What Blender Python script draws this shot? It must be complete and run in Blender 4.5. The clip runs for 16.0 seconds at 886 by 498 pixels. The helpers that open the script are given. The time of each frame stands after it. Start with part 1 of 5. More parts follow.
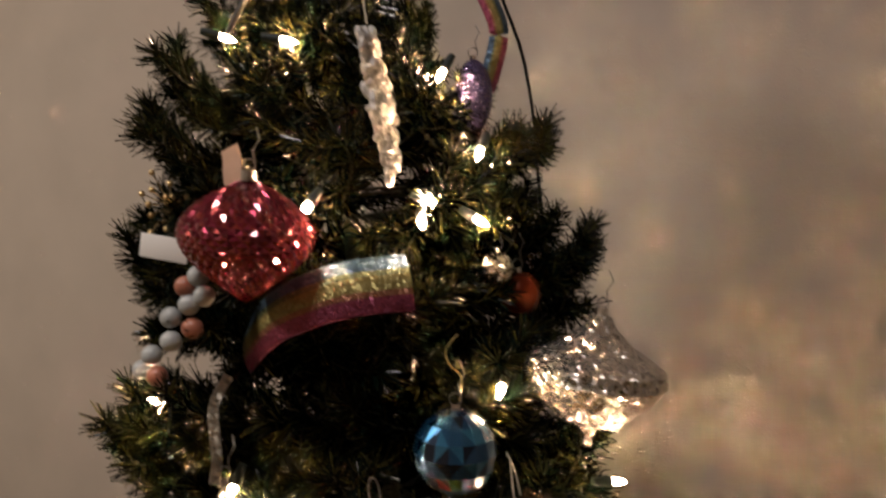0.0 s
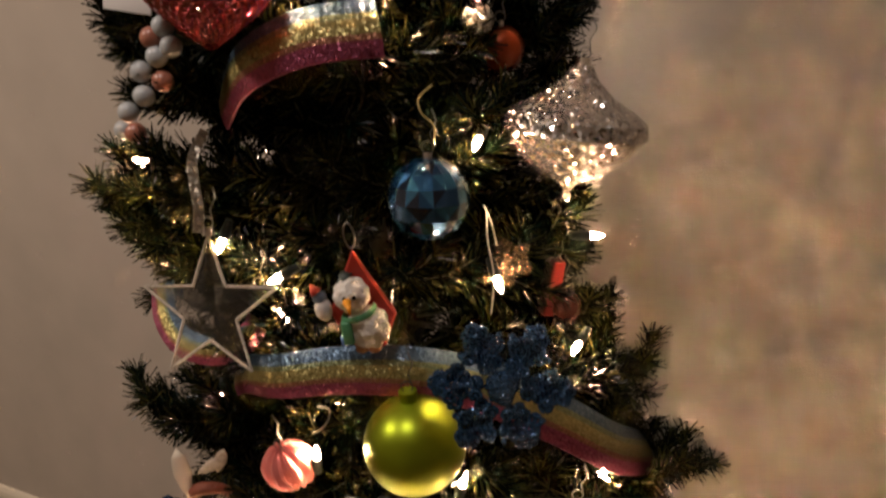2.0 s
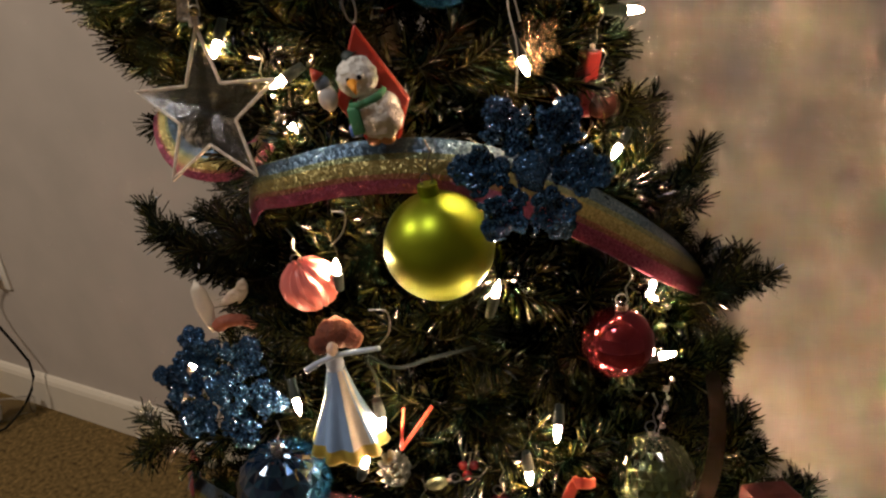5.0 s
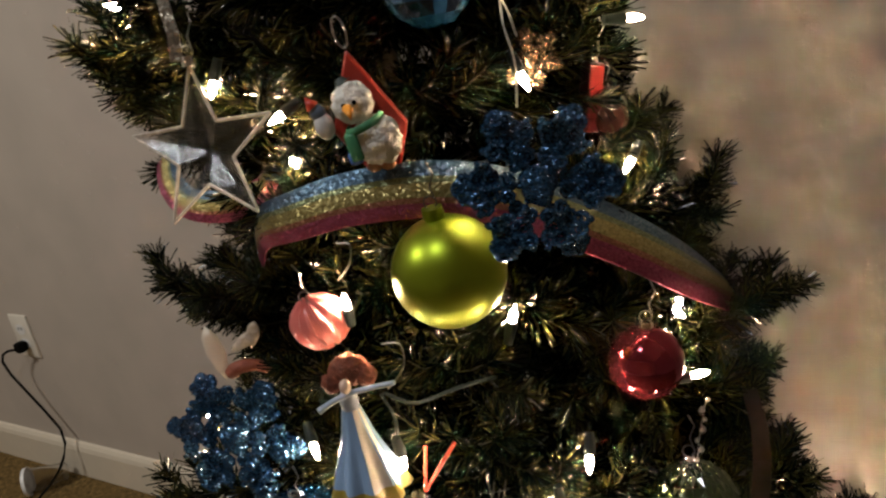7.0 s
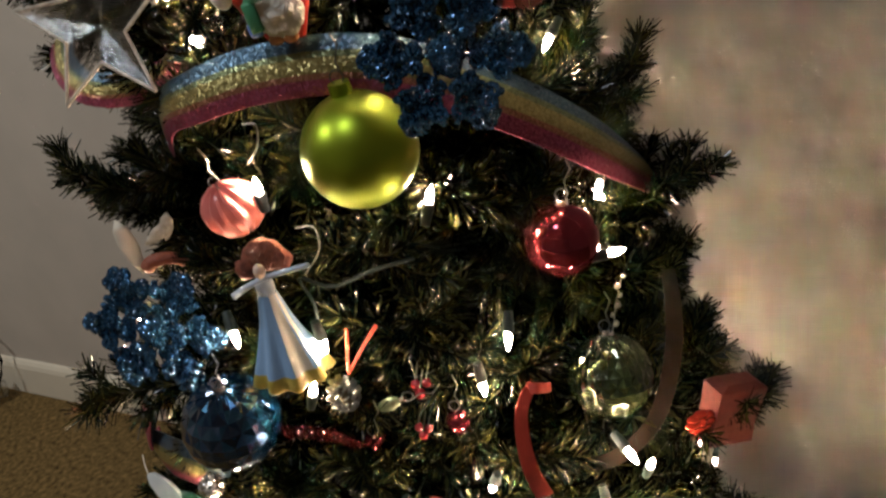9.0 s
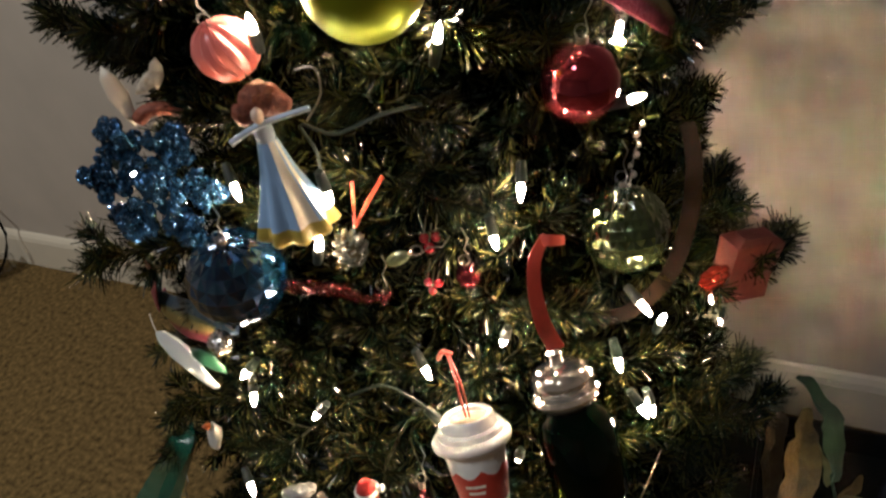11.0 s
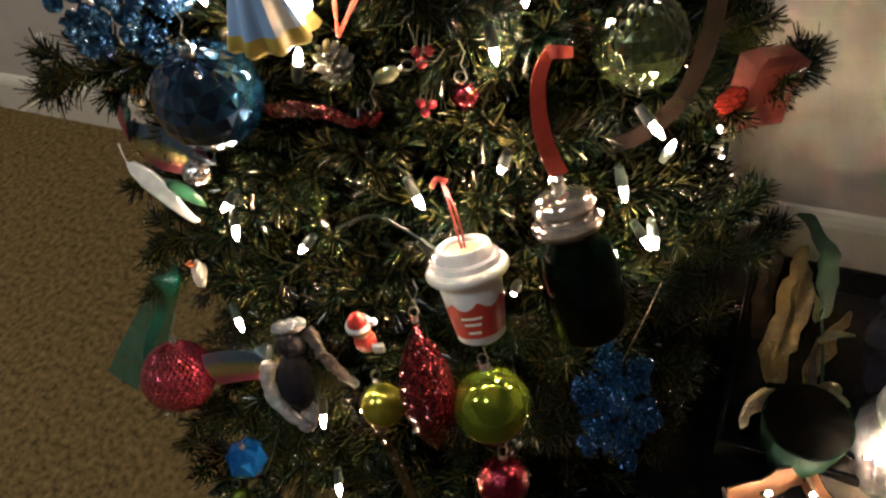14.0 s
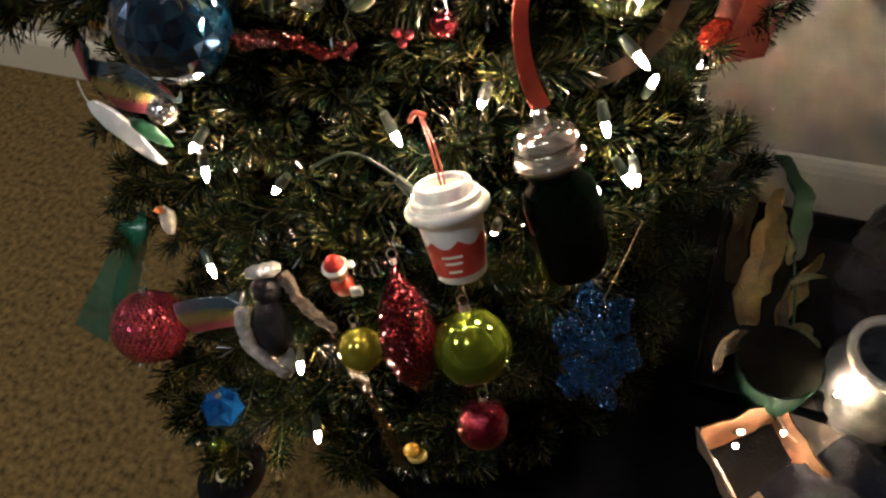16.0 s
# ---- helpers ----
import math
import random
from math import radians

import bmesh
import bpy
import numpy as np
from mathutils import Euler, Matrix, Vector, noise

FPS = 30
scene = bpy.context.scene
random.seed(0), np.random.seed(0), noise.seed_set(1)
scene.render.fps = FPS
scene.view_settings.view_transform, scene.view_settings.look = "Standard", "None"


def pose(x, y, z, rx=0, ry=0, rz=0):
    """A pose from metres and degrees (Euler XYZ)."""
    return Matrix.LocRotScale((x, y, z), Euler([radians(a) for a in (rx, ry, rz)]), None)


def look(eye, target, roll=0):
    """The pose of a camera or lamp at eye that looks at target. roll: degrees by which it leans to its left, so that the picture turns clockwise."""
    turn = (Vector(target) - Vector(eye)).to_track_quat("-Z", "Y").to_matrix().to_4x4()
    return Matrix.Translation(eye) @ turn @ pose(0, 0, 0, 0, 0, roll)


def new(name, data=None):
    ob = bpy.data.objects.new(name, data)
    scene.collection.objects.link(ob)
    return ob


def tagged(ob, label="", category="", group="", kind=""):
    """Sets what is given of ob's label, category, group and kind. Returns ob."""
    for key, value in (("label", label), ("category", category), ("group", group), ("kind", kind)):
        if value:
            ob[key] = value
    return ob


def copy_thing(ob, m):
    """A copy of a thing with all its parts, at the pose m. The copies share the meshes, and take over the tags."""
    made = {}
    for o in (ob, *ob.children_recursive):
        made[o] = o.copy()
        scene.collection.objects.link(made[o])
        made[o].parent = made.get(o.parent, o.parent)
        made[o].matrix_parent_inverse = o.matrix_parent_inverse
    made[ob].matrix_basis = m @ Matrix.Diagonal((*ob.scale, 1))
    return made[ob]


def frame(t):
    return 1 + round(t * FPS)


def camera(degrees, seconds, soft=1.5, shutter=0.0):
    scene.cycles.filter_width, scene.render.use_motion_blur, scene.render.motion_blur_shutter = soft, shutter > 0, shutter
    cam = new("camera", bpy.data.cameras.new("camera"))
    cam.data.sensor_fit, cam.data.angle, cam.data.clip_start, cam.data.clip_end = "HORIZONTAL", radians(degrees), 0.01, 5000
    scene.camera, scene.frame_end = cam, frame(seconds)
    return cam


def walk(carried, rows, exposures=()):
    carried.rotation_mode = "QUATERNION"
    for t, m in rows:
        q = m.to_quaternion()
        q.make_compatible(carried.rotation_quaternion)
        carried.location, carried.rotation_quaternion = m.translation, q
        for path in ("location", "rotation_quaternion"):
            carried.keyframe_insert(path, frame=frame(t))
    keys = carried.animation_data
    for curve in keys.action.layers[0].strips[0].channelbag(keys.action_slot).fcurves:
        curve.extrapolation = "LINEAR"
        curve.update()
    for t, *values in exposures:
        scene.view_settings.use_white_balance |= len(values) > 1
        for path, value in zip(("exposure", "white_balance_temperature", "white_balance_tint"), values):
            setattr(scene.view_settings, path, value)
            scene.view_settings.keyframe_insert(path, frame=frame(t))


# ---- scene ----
# ---- camera ----
cam = camera(62.6, 16.0, soft=2.3, shutter=0.8)
METRES, EYE, TILT, LEAN, TURN = 0.32, 1.19, -3.0, 0.0, 0.0
ROWS = [
    (0.0, 0.0, 0.0, 0.0, -0.0, 0.0, 0.0),
    (0.5, 0.0684, 0.0007, -0.0214, 0.22, -2.75, 0.08),
    (1.0, 0.0895, -0.0082, -0.0641, 1.76, -7.53, 0.42),
    (1.5, 0.1065, -0.0037, -0.1156, 2.19, -11.8, 0.88),
    (2.0, 0.1159, 0.0006, -0.1461, 2.21, -14.08, 0.94),
    (2.5, 0.124, -0.0034, -0.1805, 2.39, -16.52, 1.38),
    (3.0, 0.1196, -0.0076, -0.2179, 3.09, -19.17, 1.63),
    (3.5, 0.1148, 0.0047, -0.262, 3.52, -21.45, 1.77),
    (6.0, 0.1585, 0.1214, -0.4882, 5.39, -19.76, 8.03),
    (6.5, 0.1585, 0.1268, -0.4899, 5.75, -18.03, 8.93),
    (7.0, 0.1668, 0.1229, -0.4871, 5.22, -17.35, 9.26),
    (7.5, 0.1978, 0.1197, -0.5018, 3.11, -19.45, 9.55),
    (8.0, 0.2152, 0.1174, -0.5237, 1.61, -21.31, 9.2),
    (8.5, 0.2235, 0.118, -0.5431, 0.97, -23.14, 9.02),
    (9.0, 0.2218, 0.1226, -0.5621, 0.87, -24.95, 9.14),
    (9.5, 0.2145, 0.1299, -0.5821, 1.02, -27.08, 9.14),
    (12.0, 0.1824, 0.1782, -0.682, 0.56, -39.14, 9.61),
    (12.5, 0.1794, 0.1886, -0.6986, 0.29, -41.03, 9.39),
    (13.0, 0.1758, 0.1977, -0.7184, 0.15, -42.64, 9.19),
    (13.5, 0.1692, 0.2092, -0.7458, -0.08, -44.61, 8.8),
    (14.0, 0.157, 0.2158, -0.7634, 0.05, -46.21, 8.86),
    (14.5, 0.1467, 0.214, -0.7813, 0.06, -47.36, 8.7),
    (15.0, 0.1424, 0.2136, -0.7991, -0.6, -48.94, 8.42),
    (15.5, 0.1388, 0.2144, -0.8126, -1.12, -50.04, 8.38),
    (16.0, 0.132, 0.214, -0.8146, -1.94, -49.9, 7.59),
]
walk(cam, [(t, pose(0, 0, EYE, TILT, LEAN, TURN) @ pose(METRES * x, METRES * y, METRES * z, 90 + pitch, roll, yaw)) for t, x, y, z, yaw, pitch, roll in ROWS],
     exposures=[(0.0, 0.0, 6650, 12), (1.5, 0.0, 6950, 16), (3.7, 0.0, 6900, 15), (6.0, 0.0, 5950, 5), (7.0, 0.0, 5850, 4), (9.0, 0.0, 5500, 1), (16.0, 0.0, 5500, 1)])

# ---- light ----
world = bpy.data.worlds.new("room_dark")
scene.world = world
world.use_nodes = True
world.node_tree.nodes["Background"].inputs[0].default_value = (0.9, 0.75, 0.6, 1)
world.node_tree.nodes["Background"].inputs[1].default_value = 0.0
for lamp_at, energy, size, tone in (((-0.40, -0.18, 2.40), 10.0, 0.30, (0.96, 0.89, 0.88)), ((-1.80, 0.10, 2.40), 31.0, 0.34, (1.0, 0.88, 0.77))):
    disk = bpy.data.lights.new("ceiling_lamp_light", "AREA")
    disk.shape, disk.size = "DISK", size
    disk.energy, disk.color = energy, tone
    lamp = new("ceiling_lamp_light", disk)
    lamp.matrix_world = look(lamp_at, (lamp_at[0], lamp_at[1], 0))
BULB = 1700.0

# ---- materials ----


def mat(name, color, rough=0.5, metal=0.0, vary=0.12, scale=60.0, bump=0.0, bscale=300.0, coat=0.0, trans=0.0, spec=0.5, island=0.0):
    """A principled material with colour variation at two scales and a fine relief."""
    m = bpy.data.materials.new(name)
    m.use_nodes = True
    nt = m.node_tree
    b = nt.nodes["Principled BSDF"]
    b.inputs["Roughness"].default_value = rough
    b.inputs["Metallic"].default_value = metal
    b.inputs["Coat Weight"].default_value = coat
    b.inputs["Transmission Weight"].default_value = trans
    b.inputs["Specular IOR Level"].default_value = spec
    tc = nt.nodes.new("ShaderNodeTexCoord")
    n1 = nt.nodes.new("ShaderNodeTexNoise")
    n1.inputs["Scale"].default_value, n1.inputs["Detail"].default_value = scale, 5
    n2 = nt.nodes.new("ShaderNodeTexNoise")
    n2.inputs["Scale"].default_value, n2.inputs["Detail"].default_value = scale * 0.13, 3
    nt.links.new(tc.outputs["Object"], n1.inputs["Vector"])
    nt.links.new(tc.outputs["Object"], n2.inputs["Vector"])
    add = nt.nodes.new("ShaderNodeMath")
    add.operation = "ADD"
    nt.links.new(n1.outputs["Fac"], add.inputs[0])
    nt.links.new(n2.outputs["Fac"], add.inputs[1])
    rng = nt.nodes.new("ShaderNodeMapRange")
    rng.inputs["From Min"].default_value, rng.inputs["From Max"].default_value = 0.6, 1.4
    rng.inputs["To Min"].default_value, rng.inputs["To Max"].default_value = 1 - vary, 1 + vary
    nt.links.new(add.outputs[0], rng.inputs["Value"])
    last = rng.outputs[0]
    if island:
        geo = nt.nodes.new("ShaderNodeNewGeometry")
        r2 = nt.nodes.new("ShaderNodeMapRange")
        r2.inputs["To Min"].default_value, r2.inputs["To Max"].default_value = 1 - island, 1 + island
        nt.links.new(geo.outputs["Random Per Island"], r2.inputs["Value"])
        mul = nt.nodes.new("ShaderNodeMath")
        mul.operation = "MULTIPLY"
        nt.links.new(last, mul.inputs[0])
        nt.links.new(r2.outputs[0], mul.inputs[1])
        last = mul.outputs[0]
    sc = nt.nodes.new("ShaderNodeVectorMath")
    sc.operation = "SCALE"
    sc.inputs[0].default_value = color
    nt.links.new(last, sc.inputs["Scale"])
    nt.links.new(sc.outputs[0], b.inputs["Base Color"])
    if bump:
        n3 = nt.nodes.new("ShaderNodeTexNoise")
        n3.inputs["Scale"].default_value, n3.inputs["Detail"].default_value = bscale, 4
        nt.links.new(tc.outputs["Object"], n3.inputs["Vector"])
        bp = nt.nodes.new("ShaderNodeBump")
        bp.inputs["Strength"].default_value, bp.inputs["Distance"].default_value = bump, 0.002
        nt.links.new(n3.outputs["Fac"], bp.inputs["Height"])
        nt.links.new(bp.outputs[0], b.inputs["Normal"])
    return m


def glitter(name, color, scale=900.0, tilt=0.55, metal=0.7, rough=0.25, spread=0.35):
    """Flakes laid every way: each cell has a normal and a shade of its own."""
    m = bpy.data.materials.new(name)
    m.use_nodes = True
    nt = m.node_tree
    b = nt.nodes["Principled BSDF"]
    b.inputs["Roughness"].default_value, b.inputs["Metallic"].default_value = rough, metal
    tc = nt.nodes.new("ShaderNodeTexCoord")
    v = nt.nodes.new("ShaderNodeTexVoronoi")
    v.inputs["Scale"].default_value = scale
    nt.links.new(tc.outputs["Object"], v.inputs["Vector"])
    sub = nt.nodes.new("ShaderNodeVectorMath")
    sub.operation = "SUBTRACT"
    sub.inputs[1].default_value = (0.5, 0.5, 0.5)
    nt.links.new(v.outputs["Color"], sub.inputs[0])
    sc = nt.nodes.new("ShaderNodeVectorMath")
    sc.operation = "SCALE"
    sc.inputs["Scale"].default_value = tilt * 2
    nt.links.new(sub.outputs[0], sc.inputs[0])
    geo = nt.nodes.new("ShaderNodeNewGeometry")
    ad = nt.nodes.new("ShaderNodeVectorMath")
    nt.links.new(geo.outputs["Normal"], ad.inputs[0])
    nt.links.new(sc.outputs[0], ad.inputs[1])
    no = nt.nodes.new("ShaderNodeVectorMath")
    no.operation = "NORMALIZE"
    nt.links.new(ad.outputs[0], no.inputs[0])
    nt.links.new(no.outputs[0], b.inputs["Normal"])
    sep = nt.nodes.new("ShaderNodeSeparateColor")
    nt.links.new(v.outputs["Color"], sep.inputs[0])
    rng = nt.nodes.new("ShaderNodeMapRange")
    rng.inputs["To Min"].default_value, rng.inputs["To Max"].default_value = 1 - spread, 1 + spread
    nt.links.new(sep.outputs[0], rng.inputs["Value"])
    s2 = nt.nodes.new("ShaderNodeVectorMath")
    s2.operation = "SCALE"
    s2.inputs[0].default_value = color
    nt.links.new(rng.outputs[0], s2.inputs["Scale"])
    nt.links.new(s2.outputs[0], b.inputs["Base Color"])
    return m


def emit(name, color, strength):
    m = bpy.data.materials.new(name)
    m.use_nodes = True
    b = m.node_tree.nodes["Principled BSDF"]
    b.inputs["Base Color"].default_value = (*color, 1)
    b.inputs["Emission Color"].default_value = (*color, 1)
    b.inputs["Emission Strength"].default_value = strength
    return m


def bulb_glass(name, color, strength):
    """A lit bulb: brightest round the filament, amber and dimmer at the socket and at the tip."""
    m = emit(name, color, strength)
    nt = m.node_tree
    b = nt.nodes["Principled BSDF"]
    tc = nt.nodes.new("ShaderNodeTexCoord")
    sep = nt.nodes.new("ShaderNodeSeparateXYZ")
    nt.links.new(tc.outputs["Object"], sep.inputs[0])
    ends = []
    for dark, bright in ((0.0, 0.0042), (0.0136, 0.0082)):
        r = nt.nodes.new("ShaderNodeMapRange")
        r.interpolation_type = "SMOOTHSTEP"
        r.inputs["From Min"].default_value, r.inputs["From Max"].default_value = min(dark, bright), max(dark, bright)
        r.inputs["To Min"].default_value, r.inputs["To Max"].default_value = (0, 1) if dark < bright else (1, 0)
        nt.links.new(sep.outputs["Z"], r.inputs["Value"])
        ends.append(r)
    mul = nt.nodes.new("ShaderNodeMath")
    mul.operation = "MULTIPLY"
    nt.links.new(ends[0].outputs[0], mul.inputs[0])
    nt.links.new(ends[1].outputs[0], mul.inputs[1])
    full = nt.nodes.new("ShaderNodeMath")
    full.operation = "MULTIPLY_ADD"
    full.inputs[1].default_value, full.inputs[2].default_value = strength, 0.9
    nt.links.new(mul.outputs[0], full.inputs[0])
    nt.links.new(full.outputs[0], b.inputs["Emission Strength"])
    return m


def clear(name, color, rough=0.05, ior=1.45):
    m = bpy.data.materials.new(name)
    m.use_nodes = True
    b = m.node_tree.nodes["Principled BSDF"]
    b.inputs["Base Color"].default_value = (*color, 1)
    b.inputs["Transmission Weight"].default_value = 1
    b.inputs["Roughness"].default_value, b.inputs["IOR"].default_value = rough, ior
    return m


WALL = mat("beige_wall_paint", (0.47, 0.405, 0.335), 0.75, vary=0.10, scale=9, bump=0.2, bscale=300)
CARPET = mat("brown_carpet", (0.138, 0.089, 0.031), 0.95, vary=1.1, scale=680, bump=0.5, bscale=600, spec=0.1)
TRIMP = mat("cream_trim_paint", (0.66, 0.58, 0.45), 0.4, vary=0.04, scale=30)
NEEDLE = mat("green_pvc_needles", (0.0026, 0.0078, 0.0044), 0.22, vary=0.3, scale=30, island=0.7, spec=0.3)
NEEDLE_B = mat("olive_pvc_needles", (0.027, 0.0255, 0.0075), 0.22, vary=0.3, scale=30, island=0.7, spec=0.3)
STEM = mat("brown_wire_stem", (0.05, 0.04, 0.02), 0.7, vary=0.3)
BULBM = bulb_glass("lit_bulb", (1.0, 0.63, 0.385), BULB)
SOCKET = mat("green_socket_plastic", (0.006, 0.014, 0.009), 0.6)
WIRE = mat("green_wire", (0.012, 0.028, 0.018), 0.45)
GOLD = mat("gold_metal", (0.8, 0.6, 0.3), 0.3, metal=1.0)
SILVER = mat("silver_metal", (0.75, 0.73, 0.7), 0.25, metal=1.0)
HOOKWIRE = mat("dull_hook_wire", (0.16, 0.15, 0.14), 0.35, metal=1.0)
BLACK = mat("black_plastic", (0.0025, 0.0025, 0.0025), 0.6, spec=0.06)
WHITE = mat("white_plastic", (0.78, 0.76, 0.72), 0.4, vary=0.03)
CREAM = mat("cream_resin", (0.62, 0.54, 0.42), 0.6)
GREENBALL = mat("matte_lime_lacquer", (0.23, 0.29, 0.012), 0.37, metal=0.85, vary=0.05)
REDBALL = mat("shiny_red_glass", (0.19, 0.026, 0.036), 0.06, metal=0.75, vary=0.05)
LIMEGLASS = mat("shiny_lime_glass", (0.095, 0.13, 0.010), 0.05, metal=0.7, vary=0.05)
PINKFACET = mat("pink_red_facets", (0.25, 0.022, 0.050), 0.15, metal=0.7, vary=0.25, scale=90, coat=1.0)
BLUEFACET = mat("blue_mirror_facets", (0.005, 0.030, 0.078), 0.13, metal=0.7, vary=0.4, scale=40, coat=1.0)
DISCOBLUE = mat("bright_blue_facets", (0.014, 0.085, 0.190), 0.2, metal=0.7, vary=0.4, scale=40, coat=1.0)
# lighter and darker facet copies paint in reflections that flat facets seldom catch
DISCOGLINT = mat("blue_facets_light_reflection", (0.035, 0.180, 0.320), 0.2, metal=0.7, vary=0.4, scale=40, coat=1.0)
BLUEDEEP = mat("blue_facets_dark_reflection", (0.002, 0.012, 0.034), 0.10, metal=0.7, vary=0.4, scale=40, coat=1.0)
BLUETEAL = mat("blue_facets_teal_reflection", (0.008, 0.045, 0.082), 0.13, metal=0.7, vary=0.4, scale=40, coat=1.0)
PINKDEEP = mat("pink_facets_dark_reflection", (0.13, 0.010, 0.020), 0.15, metal=0.7, vary=0.25, scale=90, coat=1.0)
PINKORANGE = mat("pink_facets_orange_reflection", (0.30, 0.040, 0.035), 0.15, metal=0.7, vary=0.25, scale=90, coat=1.0)
SILVERG = glitter("silver_glitter", (0.56, 0.53, 0.48), 420, 0.6, 0.85, 0.2, 0.4)
REDG = glitter("red_glitter", (0.08, 0.007, 0.010), 600, 0.7, 0.7, 0.16, 0.7)
BLUEG = glitter("blue_glitter", (0.028, 0.082, 0.165), 1300, 0.9, 0.6, 0.2, 0.9)
PURPLEG = glitter("purple_glitter", (0.11, 0.09, 0.20), 700)
WHITEG = glitter("white_glitter", (0.58, 0.56, 0.52), 900, 0.5, 0.0, 0.4, 0.2)
STRIPES = [glitter("ribbon_blue", (0.07, 0.12, 0.175), 1100, 0.36, 0.7, 0.34), glitter("ribbon_green", (0.19, 0.21, 0.10), 1100, 0.36, 0.7, 0.34), glitter("ribbon_yellow", (0.36, 0.30, 0.11), 1100, 0.36, 0.7, 0.34),
           glitter("ribbon_orange", (0.38, 0.17, 0.10), 1100, 0.36, 0.7, 0.34), glitter("ribbon_pink", (0.38, 0.085, 0.15), 1100, 0.36, 0.7, 0.34)]
REDP = mat("red_paint", (0.36, 0.03, 0.016), 0.4)
REDSATIN = mat("red_satin", (0.36, 0.036, 0.018), 0.5, vary=0.25, scale=160)
BLUESATIN = mat("pale_blue_glaze", (0.24, 0.36, 0.55), 0.3, vary=0.1)
CLEAR = clear("clear_acrylic", (0.97, 0.94, 0.88), 0.03, 1.09)
ACRYLIC = mat("frosted_acrylic", (0.62, 0.58, 0.50), 0.12, vary=0.3, scale=70, trans=0.94, coat=1.0)
ACRYLIC.node_tree.nodes["Principled BSDF"].inputs["IOR"].default_value = 1.12
ACRYLIC.node_tree.nodes["Principled BSDF"].inputs["Alpha"].default_value = 0.3
DARKGREEN = mat("dark_green_glass", (0.0002, 0.0014, 0.0007), 0.05, spec=0.09)
TEAL = mat("teal_sheer_ribbon", (0.010, 0.085, 0.052), 0.25, vary=0.5, scale=120, bump=0.3, bscale=90)
TEAL.node_tree.nodes["Principled BSDF"].inputs["Alpha"].default_value = 0.5
CORAL = mat("coral_pearl", (0.62, 0.17, 0.14), 0.3, vary=0.1)

# ---- helpers for building ----


def part(name, bm, material, parent=None, label="", smooth=True):
    """Links a bmesh as one mesh object under a thing or a part."""
    me = bpy.data.meshes.new(name)
    bmesh.ops.recalc_face_normals(bm, faces=bm.faces)
    bm.to_mesh(me)
    bm.free()
    me.materials.append(material)
    if smooth:
        for p in me.polygons:
            p.use_smooth = True
        me.set_sharp_from_angle(angle=radians(42))
    ob = new(name, me)
    ob.parent = parent
    if label:
        ob["label"] = label
    return ob


def thing(name, label, category, place, rx=0, ry=0, rz=0, group=""):
    """An Empty at a thing's place, to carry its parts."""
    ob = new(name)
    ob.empty_display_size = 0.01
    ob.matrix_world = pose(*place, rx, ry, rz)
    return tagged(ob, label, category, group)


def lathe(profile, seg=32, bm=None, m=None):
    """A turned body from (radius, height) pairs."""
    bm = bm or bmesh.new()
    m = m or Matrix()
    rings = []
    for r, z in profile:
        if r < 1e-6:
            rings.append([bm.verts.new(m @ Vector((0, 0, z)))])
        else:
            rings.append([bm.verts.new(m @ Vector((r * math.cos(2 * math.pi * i / seg), r * math.sin(2 * math.pi * i / seg), z))) for i in range(seg)])
    for a, b in zip(rings, rings[1:]):
        for i in range(seg):
            j = (i + 1) % seg
            if len(a) == 1 and len(b) == 1:
                continue
            if len(a) == 1:
                bm.faces.new((a[0], b[j], b[i]))
            elif len(b) == 1:
                bm.faces.new((a[i], a[j], b[0]))
            else:
                bm.faces.new((a[i], a[j], b[j], b[i]))
    return bm


def tube(points, r, seg=8, bm=None, taper=1.0):
    """A round rod along points."""
    bm = bm or bmesh.new()
    pts = [Vector(p) for p in points]
    rings = []
    for i, p in enumerate(pts):
        d = (pts[min(i + 1, len(pts) - 1)] - pts[max(i - 1, 0)]).normalized()
        side = d.cross(Vector((0.13, 0.21, 1.0))).normalized()
        up = side.cross(d)
        rr = r * (1 + (taper - 1) * i / max(1, len(pts) - 1))
        rings.append([bm.verts.new(p + rr * (math.cos(2 * math.pi * k / seg) * side + math.sin(2 * math.pi * k / seg) * up)) for k in range(seg)])
    for a, b in zip(rings, rings[1:]):
        for k in range(seg):
            bm.faces.new((a[k], a[(k + 1) % seg], b[(k + 1) % seg], b[k]))
    bm.faces.new(rings[0])
    bm.faces.new(rings[-1])
    return bm


def glide(points, n=24):
    """A smooth line through a few points."""
    pts = [Vector(p) for p in points]
    out = []
    for i in range(n + 1):
        u = i / n * (len(pts) - 1)
        k = min(int(u), len(pts) - 2)
        f = u - k
        a, b, c, d = pts[max(k - 1, 0)], pts[k], pts[k + 1], pts[min(k + 2, len(pts) - 1)]
        out.append(0.5 * ((2 * b) + (c - a) * f + (2 * a - 5 * b + 4 * c - d) * f * f + (3 * b - a - 3 * c + d) * f ** 3))
    return out


def ball(r, seg=32, sx=1, sy=1, sz=1, at=(0, 0, 0), bm=None):
    return lathe([(r * math.sin(math.pi * i / (seg // 2)), -r * math.cos(math.pi * i / (seg // 2))) for i in range(seg // 2 + 1)], seg, bm,
                 Matrix.Translation(at) @ Matrix.Diagonal((sx, sy, sz, 1)))


